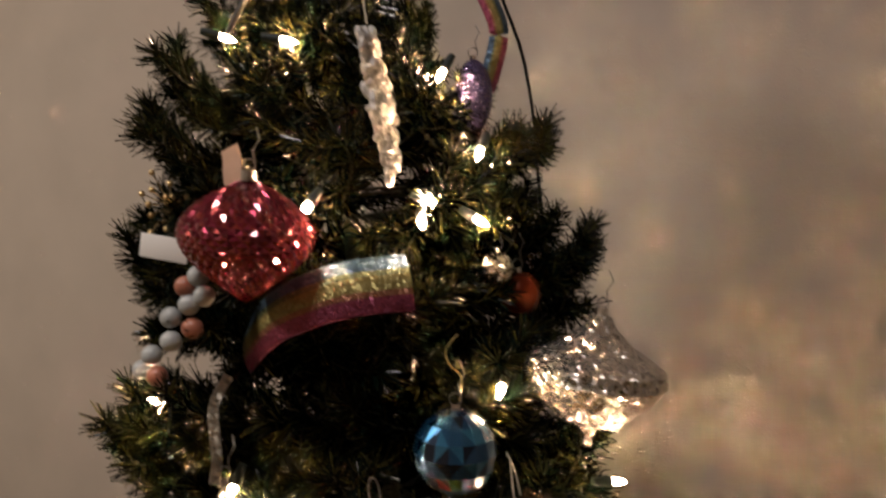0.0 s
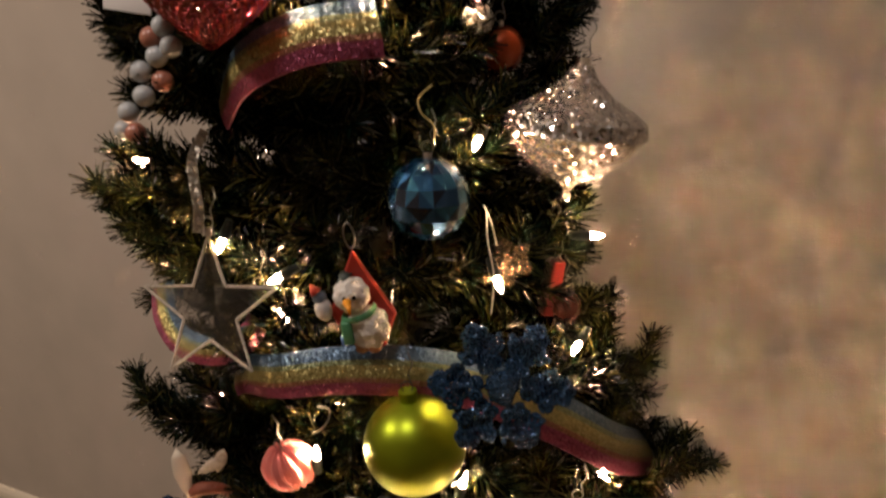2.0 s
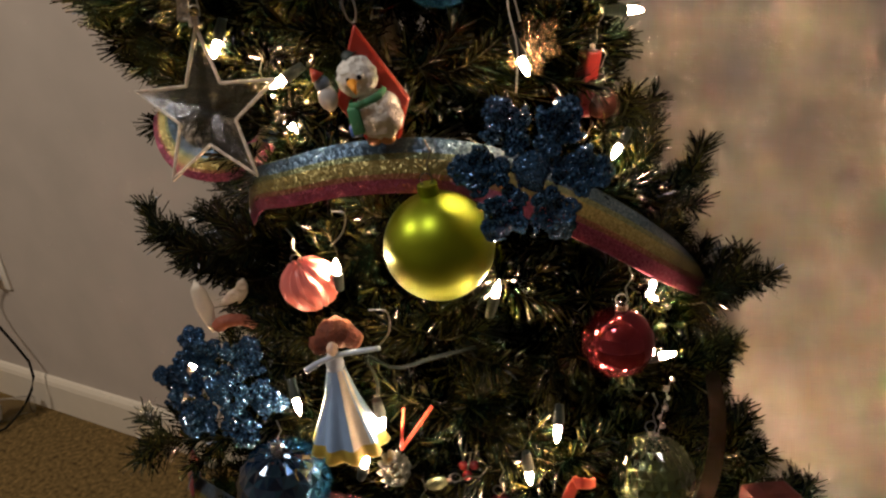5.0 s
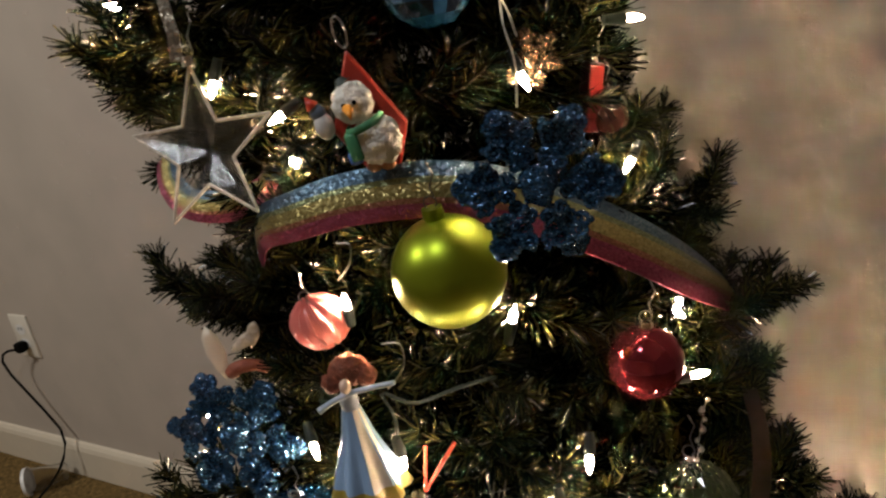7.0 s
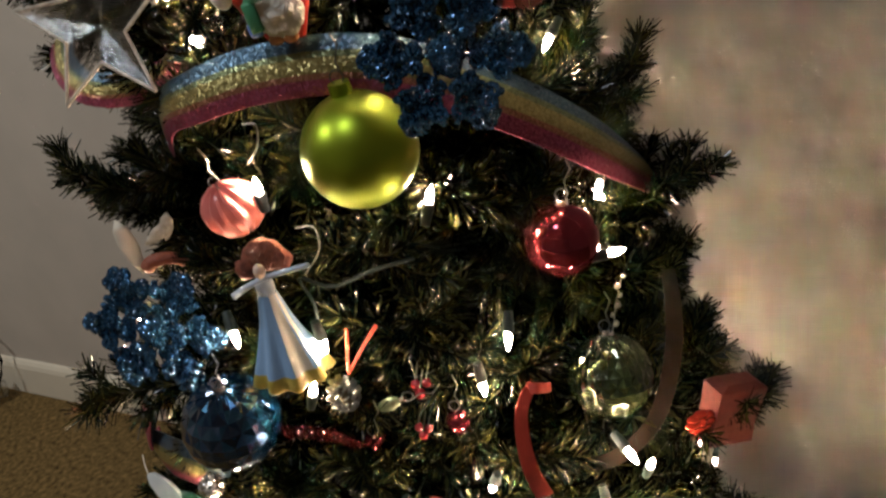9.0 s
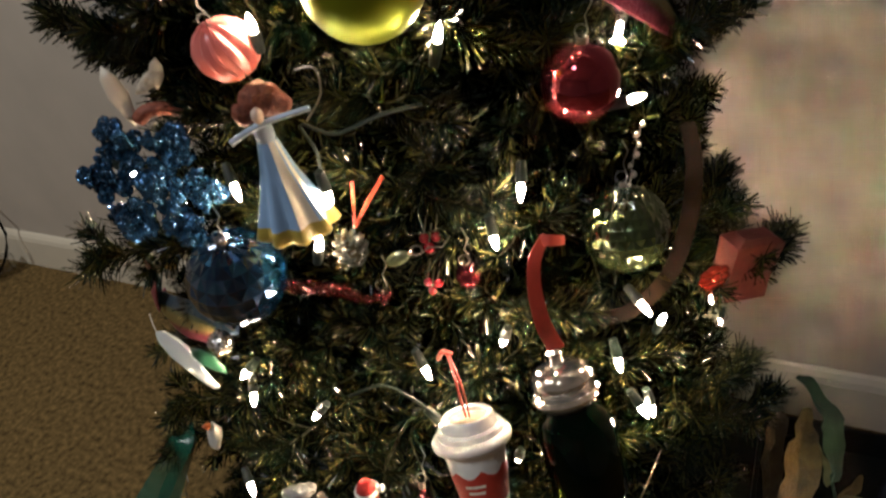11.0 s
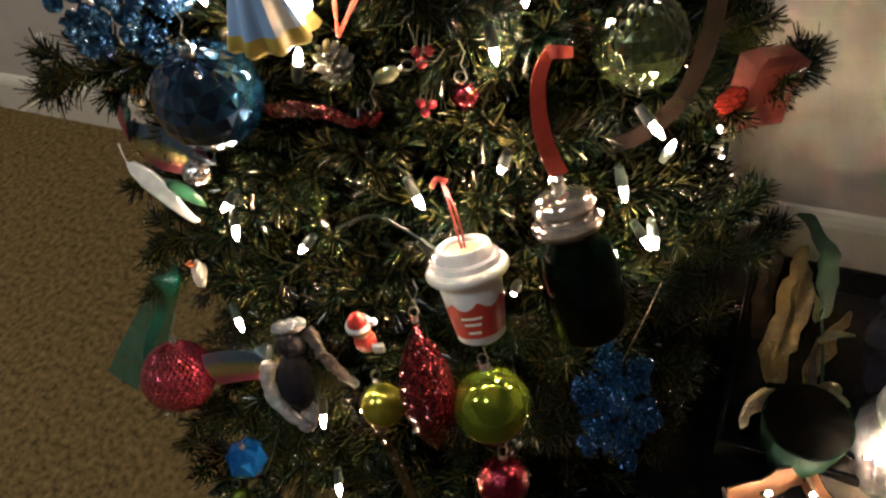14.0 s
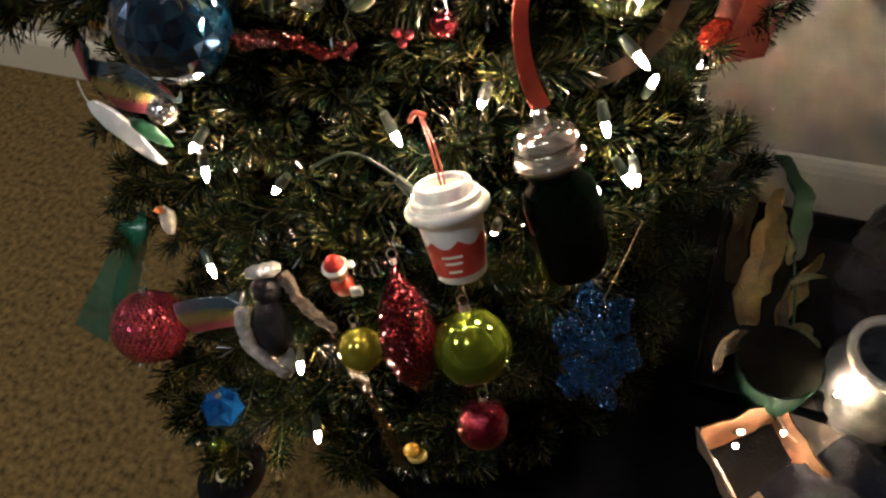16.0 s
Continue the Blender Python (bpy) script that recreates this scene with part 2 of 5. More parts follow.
def box(sx, sy, sz, at=(0, 0, 0), bevel=0.0, bm=None, m=None):
    bm = bm or bmesh.new()
    made = bmesh.ops.create_cube(bm, size=1.0, matrix=(m or Matrix()) @ Matrix.Translation(at) @ Matrix.Diagonal((sx, sy, sz, 1)))
    if bevel:
        edges = list({e for v in made["verts"] for e in v.link_edges})
        bmesh.ops.bevel(bm, geom=edges, offset=bevel, segments=2, affect="EDGES", profile=0.5)
    return bm


def slab(outline, depth, bevel=0.0):
    """A flat plate of an outline in x and z, with depth along y."""
    bm = bmesh.new()
    f = bm.faces.new([bm.verts.new((x, -depth / 2, z)) for x, z in outline])
    ex = bmesh.ops.extrude_face_region(bm, geom=[f])
    bmesh.ops.translate(bm, verts=[v for v in ex["geom"] if isinstance(v, bmesh.types.BMVert)], vec=(0, depth, 0))
    if bevel:
        bmesh.ops.bevel(bm, geom=list(bm.edges), offset=bevel, segments=1, affect="EDGES", profile=0.5)
    return bm


def lumpy(bm, amount, grain):
    """Pushes the points of a body about, for a rough cast surface."""
    for v in bm.verts:
        v.co += Vector(noise.noise_vector(v.co * grain)) * amount
    return bm


# ---- the room ----
WALL_AT, WALL_TURN = (0.0, 1.0, 0.0), math.degrees(math.atan(-0.43))


def on_wall(u, z, out=0.0):
    """A place on the back wall: u along it, z up, out into the room."""
    return pose(*WALL_AT, 0, 0, WALL_TURN) @ Vector((u, -out, z))


def setting(name, bm, material, label, category, m=None, smooth=False):
    ob = part(name, bm, material, None, label, smooth)
    if m:
        ob.matrix_world = m
    return tagged(ob, label, category, kind="structure")


ROOM = pose(*WALL_AT, 0, 0, WALL_TURN)
setting("wall_north", box(5.6, 0.12, 2.5, (0, 0.06, 1.25)), WALL, "plain beige painted wall behind the tree", "wall", ROOM)
setting("wall_south", box(5.6, 0.12, 2.5, (0, -3.66, 1.25)), WALL, "plain beige painted wall across the room", "wall", ROOM)
setting("wall_east", box(0.12, 3.6, 2.5, (2.86, -1.8, 1.25)), WALL, "plain beige painted side wall", "wall", ROOM)
setting("wall_west", box(0.12, 3.6, 2.5, (-2.86, -1.8, 1.25)), WALL, "plain beige painted side wall", "wall", ROOM)
setting("floor", box(5.8, 3.9, 0.1, (0, -1.8, -0.05)), CARPET, "brown speckled pile carpet", "floor", ROOM)
setting("ceiling", box(5.8, 3.9, 0.1, (0, -1.8, 2.55)), WALL, "plain pale ceiling", "ceiling", ROOM)


def baseboard():
    bm = bmesh.new()
    prof = [(0, 0), (0.014, 0), (0.014, 0.080), (0.011, 0.091), (0.006, 0.099), (0, 0.102)]
    a = [bm.verts.new((-2.79, -y - 0.001, z)) for y, z in prof]
    b = [bm.verts.new((2.79, -y - 0.001, z)) for y, z in prof]
    for i in range(len(prof)):
        j = (i + 1) % len(prof)
        bm.faces.new((a[i], a[j], b[j], b[i]))
    bm.faces.new(a)
    bm.faces.new(b)
    return bm


setting("baseboard", baseboard(), TRIMP, "cream painted baseboard along the wall", "baseboard", ROOM)

# ---- the tree ----
AXIS_Y, FLAT = 0.64, 0.84
RADII = [(0.06, 0.38), (0.25, 0.405), (0.42, 0.345), (0.60, 0.275), (0.82, 0.220), (1.05, 0.195), (1.15, 0.180), (1.23, 0.160), (1.32, 0.105), (1.60, 0.02)]


def axis_at(z):
    return Vector((-0.14 * (z - 0.6) if z > 0.6 else 0.0, AXIS_Y, z))


def radius_at(z):
    return float(np.interp(z, [a for a, _ in RADII], [b for _, b in RADII]))


def branch_mesh(name, length, seed, twigs=6, thick=1.0, w=0.00066):
    """A wire stem with side twigs, all set with flat needles."""
    rnd = random.Random(seed)
    verts, faces, mats = [], [], []

    def needle(p, d, ln, w, k):
        s = d.cross(Vector((rnd.uniform(-1, 1), rnd.uniform(-1, 1), rnd.uniform(-1, 1)))).normalized() * w
        n = len(verts)
        e = p + d * ln + Vector((0, 0, -0.1 * ln))
        verts.extend([p - s, p + s, e + 0.75 * s, e - 0.75 * s])
        faces.append((n, n + 1, n + 2, n + 3))
        mats.append(k)

    def rod(pts, r):
        for a, b in zip(pts, pts[1:]):
            d = (b - a).normalized()
            s = d.cross(Vector((0.3, 0.2, 1))).normalized() * r
            u = s.cross(d).normalized() * r
            n = len(verts)
            verts.extend([a + s, a - 0.5 * s + 0.87 * u, a - 0.5 * s - 0.87 * u, b + s, b - 0.5 * s + 0.87 * u, b - 0.5 * s - 0.87 * u])
            for i in range(3):
                faces.append((n + i, n + (i + 1) % 3, n + 3 + (i + 1) % 3, n + 3 + i))
                mats.append(2)

    def clothe(pts, start, per_m, ln):
        for a, b in zip(pts, pts[1:]):
            d = (b - a).normalized()
            for _ in range(int(per_m * (b - a).length)):
                f = rnd.random()
                if (a.lerp(b, f) - Vector((0, 0, 0))).length < start:
                    continue
                side = Vector((rnd.gauss(0, 1), rnd.gauss(0, 1), rnd.gauss(0, 1)))
                side = (side - side.dot(d) * d).normalized()
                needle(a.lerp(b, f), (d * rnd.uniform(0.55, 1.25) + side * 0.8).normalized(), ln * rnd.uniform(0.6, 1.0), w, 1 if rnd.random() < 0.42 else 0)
        d = (pts[-1] - pts[-2]).normalized()
        for _ in range(int(40 * thick)):
            side = Vector((rnd.gauss(0, 1), rnd.gauss(0, 1), rnd.gauss(0, 1))).normalized()
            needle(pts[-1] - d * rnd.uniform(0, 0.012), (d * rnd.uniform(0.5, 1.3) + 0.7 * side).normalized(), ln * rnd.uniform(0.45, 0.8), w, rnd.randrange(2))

    main = glide([(0, 0, 0), (length * 0.5, rnd.uniform(-0.01, 0.01), -0.01), (length * 0.85, rnd.uniform(-0.015, 0.015), 0.0), (length, rnd.uniform(-0.02, 0.02), 0.015)], 10)
    rod(main, 0.0016)
    clothe(main, length * 0.3, 3500 * thick, 0.024)
    for i in range(twigs):
        k = 3 + round(i * 6 / max(1, twigs - 1))
        o = main[k]
        way = Vector((rnd.uniform(0.35, 0.8), (1 if i % 2 else -1) * rnd.uniform(0.6, 1.0), rnd.uniform(-0.25, 0.45))).normalized()
        ln = rnd.uniform(0.04, 0.07) * (1.0 if k < 7 else 0.5)
        tw = glide([o, o + way * ln * 0.5, o + way * ln + Vector((0, 0, 0.01))], 4)
        rod(tw, 0.001)
        clothe(tw, 0, 3000 * thick, 0.023)
    me = bpy.data.meshes.new(name)
    me.from_pydata([tuple(v) for v in verts], [], faces)
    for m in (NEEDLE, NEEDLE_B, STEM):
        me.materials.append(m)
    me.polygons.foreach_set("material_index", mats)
    return me


tree = thing("christmas_tree", "small green artificial Christmas tree hung with lights and ornaments", "christmas tree", (0, AXIS_Y, 0))
trunk = part("trunk", tube([axis_at(z) - Vector((0, AXIS_Y, 0)) for z in (0.02, 0.3, 0.6, 0.9, 1.2, 1.6)], 0.014, 10, None, 0.5), STEM, tree, "dark metal tree pole")
BRANCHES = [[branch_mesh("branch", ln, 10 * i + k, 7 + i) for k in range(4)] for i, ln in enumerate((0.14, 0.20, 0.26, 0.32))]

INNER = [branch_mesh("branch", ln, 500 + i, 6, 0.4, 0.0011) for i, ln in enumerate((0.14, 0.20, 0.26, 0.32))]


def branch(root, tip, seed=0, spin=0.0, inner=False):
    """One branch from its root to its tip, of the mesh nearest in length."""
    d = Vector(tip) - Vector(root)
    i = min(range(4), key=lambda k: abs((0.14, 0.20, 0.26, 0.32)[k] - d.length))
    ob = new("branch", INNER[i] if inner else BRANCHES[i][seed % 4])
    s = d.length / (0.14, 0.20, 0.26, 0.32)[i]
    ob.matrix_world = Matrix.Translation(Vector(root) - Vector((0, AXIS_Y, 0))) @ d.to_track_quat("X", "Z").to_matrix().to_4x4() @ pose(0, 0, 0, spin) @ Matrix.Diagonal((s, 1, 1, 1))
    ob.parent = tree
    return ob


rnd = random.Random(7)
z, k = 0.09, 0
while z < 1.55:
    r = radius_at(z)
    n = max(6, round(2 * math.pi * r / 0.085))
    for i in range(n):
        a = 2 * math.pi * (i + 0.5 * (k % 2)) / n + rnd.uniform(-0.12, 0.12)
        rr = r * rnd.uniform(0.74, 0.93) * (1 - 0.24 * max(0.0, math.cos(a)) * min(1.0, max(0.0, (0.56 - z) / 0.2)))
        tip = axis_at(z) + Vector((rr * math.cos(a), rr * FLAT * math.sin(a), rnd.uniform(-0.03, 0.03)))
        if (ROOM.inverted() @ tip).y > -0.03 or (0.85 < z < 0.93 and tip.x > 0.150) or (0.93 <= z < 1.08 and tip.x > 0.122):
            continue
        root = axis_at(z - 0.02) + Vector((0.012 * math.cos(a), 0.012 * math.sin(a), 0))
        branch(root, tip, rnd.randrange(99), rnd.uniform(-40, 40))
    z += 0.062
    k += 1

z = 0.12
while z < 1.5:
    r = radius_at(z) * 0.62
    n = max(5, round(2 * math.pi * r / 0.08))
    for i in range(n):
        a = 2 * math.pi * (i + rnd.random() * 0.6) / n
        tip = axis_at(z) + Vector((r * math.cos(a), r * FLAT * math.sin(a), rnd.uniform(-0.02, 0.03)))
        branch(axis_at(z - 0.03), tip, rnd.randrange(99), rnd.uniform(-60, 60), True)
    z += 0.075

# branches that stand out beyond the rest
for tip in (
    (-0.217, 0.602, 1.293), (-0.234, 0.595, 1.247), (0.075, 0.620, 1.235), (0.122, 0.615, 1.144), (-0.247, 0.589, 1.137),
    (-0.244, 0.577, 0.795), (0.197, 0.618, 0.825), (0.241, 0.627, 0.714), (-0.247, 0.547, 0.835), (0.247, 0.618, 0.737),
    (0.230, 0.596, 0.661), (0.246, 0.564, 0.595), (0.286, 0.578, 0.509), (-0.287, 0.515, 0.654), (-0.303, 0.569, 0.490),
    (-0.324, 0.564, 0.420), (0.238, 0.471, 0.465), (0.233, 0.546, 0.603), (-0.323, 0.428, 0.250), (-0.297, 0.373, 0.250),
    (-0.261, 0.335, 0.231), (-0.368, 0.497, 0.250), (-0.314, 0.425, -0.025), (-0.341, 0.552, 0.377), (0.245, 0.451, 0.426),
    (-0.150, 0.345, 0.148), (-0.016, 0.310, 0.236), (0.271, 0.505, 0.573), (-0.245, 0.584, 1.020), (-0.258, 0.576, 1.006),
    (-0.249, 0.579, 0.975), (-0.205, 0.528, 1.042), (0.084, 0.616, 1.239), (0.120, 0.616, 1.139)):
    branch(axis_at(tip[2] - 0.03), tip, rnd.randrange(99))

# ---- the lights ----
fairy = thing("fairy_light", "small warm white lit fairy light in a green socket", "fairy light", (0.030, 0.572, 1.239), 150, 20, 0, "tree lights")
part("bulb", lathe([(0, 0.0), (0.0017, 0.0), (0.0024, 0.003), (0.0025, 0.0055), (0.0018, 0.0095), (0.0007, 0.013), (0, 0.0138)], 12), BULBM, fairy, "glowing clear glass bulb")
part("socket", lathe([(0, -0.014), (0.003, -0.014), (0.0042, -0.001), (0.0036, 0.001), (0, 0.001)], 10), SOCKET, fairy, "dark green plastic socket")
rnd = random.Random(3)
# bulbs whose tips plainly point one way: degrees from straight up, towards +x
POINTING = {(0.124, 0.532, 0.989): 96, (0.027, 0.462, 0.815): 18, (-0.105, 0.508, 0.967): -118, (-0.149, 0.514, 0.995): -158, (-0.079, 0.461, 0.840): 4, (0.044, 0.434, 0.690): 176,
            (-0.076, 0.436, 0.694): 20, (0.042, 0.415, 0.611): -165, (-0.020, 0.409, 0.598): 165, (-0.110, 0.413, 0.555): -140, (0.164, 0.467, 0.556): 12, (-0.056, 0.428, 0.746): 178,
            (0.040, 0.384, 0.514): -170, (-0.202, 0.525, 1.049): -70, (-0.176, 0.580, 1.327): 105, (-0.122, 0.553, 1.318): 100, (-0.254, 0.556, 0.714): 140, (0.145, 0.494, 0.742): 80}
for place in (
    (-0.176, 0.580, 1.327), (-0.122, 0.553, 1.318), (-0.015, 0.508, 1.185), (-0.013, 0.513, 1.198), (0.023, 0.526, 1.185),
    (0.042, 0.507, 1.068), (-0.202, 0.525, 1.049), (0.124, 0.532, 0.989), (-0.091, 0.499, 1.195), (0.001, 0.593, 1.304),
    (-0.149, 0.514, 0.995), (-0.105, 0.508, 0.967), (-0.114, 0.520, 0.934), (-0.189, 0.577, 0.831),
    (0.126, 0.562, 0.888), (0.053, 0.493, 0.971), (-0.079, 0.461, 0.840), (0.027, 0.462, 0.815), (0.147, 0.566, 0.760),
    (0.156, 0.574, 0.765), (0.145, 0.494, 0.742), (-0.254, 0.556, 0.714), (-0.056, 0.428, 0.746), (-0.121, 0.447, 0.749),
    (-0.076, 0.436, 0.694), (0.067, 0.447, 0.719), (0.044, 0.434, 0.690), (0.137, 0.415, 0.630), (0.164, 0.467, 0.556),
    (0.249, 0.600, 0.455), (0.290, 0.690, 0.330), (0.042, 0.415, 0.611), (-0.169, 0.448, 0.575), (-0.170, 0.441, 0.557),
    (-0.110, 0.413, 0.555), (-0.020, 0.409, 0.598), (-0.014, 0.388, 0.559), (0.040, 0.384, 0.514), (0.136, 0.412, 0.526),
    (0.145, 0.415, 0.522), (-0.201, 0.422, 0.462), (-0.180, 0.397, 0.430), (-0.140, 0.365, 0.388), (-0.079, 0.357, 0.416),
    (0.122, 0.422, 0.571), (-0.147, 0.339, 0.301)):
    if place in POINTING:
        copy_thing(fairy, pose(*place, rnd.uniform(-20, 20), POINTING[place], 0))
    else:
        copy_thing(fairy, pose(*place, rnd.uniform(100, 165), rnd.uniform(-40, 40), rnd.uniform(-40, 40)))

# the string goes on round the back of the tree, close to the wall
for zz, turn, reach in ((0.38, 30, 0.85), (0.54, 42, 0.78), (0.70, 50, 0.75), (0.88, 45, 0.75), (1.04, 45, 0.8), (1.15, 60, 0.85), (1.23, 55, 0.9), (1.31, 35, 0.9), (0.96, 58, 0.85), (0.72, 125, 0.8), (1.00, 130, 0.8)):
    a, rr = math.radians(turn), radius_at(zz) * reach
    p = axis_at(zz) + Vector((rr * math.cos(a), rr * FLAT * math.sin(a), 0))
    if (ROOM.inverted() @ p).y < -0.05:
        copy_thing(fairy, pose(*p, rnd.uniform(100, 165), rnd.uniform(-40, 40), rnd.uniform(-40, 40)))

# ---- ornaments ----


def cap(parent, z, r=0.006, h=0.008, material=None):
    part("cap", lathe([(0, z), (r, z), (r * 1.06, z + h * 0.3), (r, z + h), (0, z + h)], 16), material or SILVER, parent, "ribbed metal cap")
    ring = [(0.004 * math.cos(a), 0, z + h + 0.003 + 0.004 * math.sin(a)) for a in np.linspace(0, 2 * math.pi, 13)]
    part("hook", tube(ring + [(0.002, 0, z + h + 0.012), (0.006, 0, z + h + 0.02), (0.003, 0.003, z + h + 0.027)], 0.0005, 5), HOOKWIRE, parent, "thin bent wire hook")


def bauble(name, label, place, d, material, capm=None, squash=1.0):
    t = thing(name, label, "christmas ornament", place, rnd.uniform(-6, 6) - 38 * min(1.0, max(0.0, (0.72 - place[2]) / 0.3)), rnd.uniform(-6, 6), rnd.uniform(-20, 20))
    part("ball", ball(d / 2, 40, 1, 1, squash), material, t)
    cap(t, d / 2 * squash * 0.985, d * 0.09, d * 0.1, capm)
    return t


def facet_ball(name, label, place, d, material, rings=8, seg=14, rx=0, ry=0, profile=None, poke=0.02, glint_tints=()):
    """A ball cut in staggered diamond facets, each raised to a low point; extra materials paint uneven reflections at
    random.
    """
    t = thing(name, label, "christmas ornament", place, rx, ry, 0)
    bm = bmesh.new()
    rows = []
    for i in range(rings + 1):
        f = i / rings
        r, z = (d / 2 * math.sin(math.pi * f), -d / 2 * math.cos(math.pi * f)) if profile is None else profile(f)
        o = 0.5 * (i % 2)
        rows.append([bm.verts.new((0, 0, z))] if r < 1e-5 else [bm.verts.new((r * math.cos(2 * math.pi * (k + o) / seg), r * math.sin(2 * math.pi * (k + o) / seg), z)) for k in range(seg)])
    for i in range(1, rings):
        odd = i % 2
        for k in range(seg):
            j = (k + odd) % seg
            low, high = rows[i - 1], rows[i + 1]
            bm.faces.new((rows[i][k], low[j % len(low)], rows[i][(k + 1) % seg], high[j % len(high)]))
    if poke:
        bmesh.ops.recalc_face_normals(bm, faces=bm.faces)
        bmesh.ops.poke(bm, faces=list(bm.faces), offset=poke * d)
    own = random.Random(rings * seg)
    for f in bm.faces:
        f.material_index = own.choice((0, 0, 1, 2)) if glint_tints else 0
    made = part("ball", bm, material, t, "", False)
    for tint in glint_tints:
        made.data.materials.append(tint)
    top = d / 2 if profile is None else profile(1.0)[1]
    cap(t, top * 0.98, d * 0.06, d * 0.08)
    return t


EDGES = (0.0, 0.27, 0.38, 0.64, 0.74, 1.0)


def ribbon(label, points, width, width_end=None, lean=0.0, bulge=0.12, plain=None, toward=None):
    """A band with five glittering stripes along a line, or a plain one; it faces out from the tree."""
    bulge = bulge if plain is None else 0.02
    line = glide(points, 36)
    t = thing("rainbow_ribbon" if plain is None else "plain_ribbon", label, "ribbon", line[0], group="rainbow ribbon swags" if plain is None else "")
    last_up = None
    for s in range(5 if plain is None else 1):
        bm = bmesh.new()
        prev = None
        lo, hi = (EDGES[s], EDGES[s + 1]) if plain is None else (0.0, 1.0)
        for i, p in enumerate(line):
            d = (line[min(i + 1, 36)] - line[max(i - 1, 0)]).normalized()
            out = p - axis_at(p.z) if toward is None else Vector(toward)
            out = (out - out.dot(d) * d).normalized()
            up = d.cross(out).normalized()
            if (up.z if plain is None or last_up is None else up.dot(last_up)) < 0:
                up = -up
            last_up = up.copy()
            up = (up * math.cos(lean) + out * math.sin(lean)).normalized()
            face = up.cross(d).normalized()
            if face.dot(out) < 0:
                face = -face
            row = []
            w = width + ((width_end or width) - width) * i / 36
            for e in (0, 0.5, 1):
                f = 0.5 - (lo + e * (hi - lo))
                q = p + up * (f * w) + face * (bulge * w * (1 - 4 * f * f)) - line[0]
                row.append(bm.verts.new(q))
            for e in (1, 0.5, 0):
                f = 0.5 - (lo + e * (hi - lo))
                q = p + up * (f * w) + face * (bulge * w * (1 - 4 * f * f) - 0.0012) - line[0]
                row.append(bm.verts.new(q))
            if prev:
                for a in range(6):
                    f = bm.faces.new((prev[a], prev[(a + 1) % 6], row[(a + 1) % 6], row[a]))
                    f.smooth = a not in (2, 5)
            else:
                bm.faces.new(row)
            prev = row
        bm.faces.new(prev)
        for e in bm.edges:
            e.smooth = all(f.smooth for f in e.link_faces)
        part("stripe" if plain is None else "band", bm, STRIPES[s] if plain is None else plain, t, "" if plain else ("blue", "green", "yellow", "orange", "pink")[s] + " glitter stripe", False)
    return t


def snowflake(label, place, r, material, rx=0, ry=0, rz=0, depth=1.0):
    """Six arms of clustered beads and small rings round a hub, built thick."""
    t = thing("snowflake_ornament", label, "christmas ornament", place, rx, ry, rz, "snowflake ornaments")
    own = random.Random(int(r * 1e5))
    hub = bmesh.new()
    lumpy(ball(r * 0.26, 20, 1, 0.5, 1, (0, 0, 0), hub), r * 0.09, 3.2 / r)
    part("hub", hub, material, t)

    def loop(bm, x, z, rad):
        y = own.uniform(-0.07, 0.07) * r
        tilt = own.uniform(-0.5, 0.5)
        tube([(x + rad * math.cos(a), y + tilt * rad * math.sin(a + x * 90), z + rad * math.sin(a)) for a in np.linspace(0, 2 * math.pi, 10)], r * 0.040, 5, bm)
        ball(r * 0.045, 6, 1, 1, 1, (x, y, z), bm)

    arms = []
    for k in range(6):
        m = pose(0, 0, 0, 0, 60 * k + 30, 0)
        if k < 2:
            bm = bmesh.new()
            for i in range(8):
                ball(r * own.uniform(0.045, 0.06), 8, 1, 1, 1, (own.uniform(-0.02, 0.02) * r, own.uniform(-0.04, 0.04) * r, r * (0.20 + 0.09 * i)), bm)
            loop(bm, 0, r * 0.92, r * 0.08)
            for sgn in (-1, 1):
                for x, z, rad in ((0.09, 0.36, 0.07), (0.11, 0.54, 0.08), (0.21, 0.62, 0.08), (0.12, 0.71, 0.08), (0.10, 0.86, 0.07)):
                    loop(bm, sgn * r * x, r * z, r * rad)
                for x, z in ((0.30, 0.69), (0.05, 0.62), (0.04, 0.80)):
                    ball(r * own.uniform(0.04, 0.055), 8, 1, 1, 1, (sgn * r * x, own.uniform(-0.06, 0.06) * r, r * z), bm)
            arms.append(part("arm", bm, material, t))
            arms[k].matrix_local = m
        else:
            o = new("arm", arms[k % 2].data)
            o.parent = t
            o.matrix_local = m
    return t


def figure(name, label, category, pieces, place=None, rx=0, ry=0, rz=0, parent=None):
    """A small solid figure: ONE mesh, its coats of paint as material slots."""
    me = bpy.data.meshes.new(name)
    whole = bmesh.new()
    for i, (bm, material) in enumerate(pieces):
        me.materials.append(material)
        bmesh.ops.recalc_face_normals(bm, faces=bm.faces)
        for f in bm.faces:
            f.material_index, f.smooth = i, True
        tmp = bpy.data.meshes.new("piece")
        bm.to_mesh(tmp)
        bm.free()
        whole.from_mesh(tmp)
        bpy.data.meshes.remove(tmp)
    whole.to_mesh(me)
    whole.free()
    ob = new(name, me)
    if parent is not None:
        ob.parent = parent
        if label:
            ob["label"] = label
        return ob
    ob.matrix_world = pose(*place, rx, ry, rz)
    return tagged(ob, label, category)


def string(name, label, points, r=0.0006, material=None):
    line = glide(points, 16)
    t = thing(name, label, name.replace("_", " "), line[0])
    part("strand", tube([p - line[0] for p in line], r, 6), material or GOLD, t)
    return t

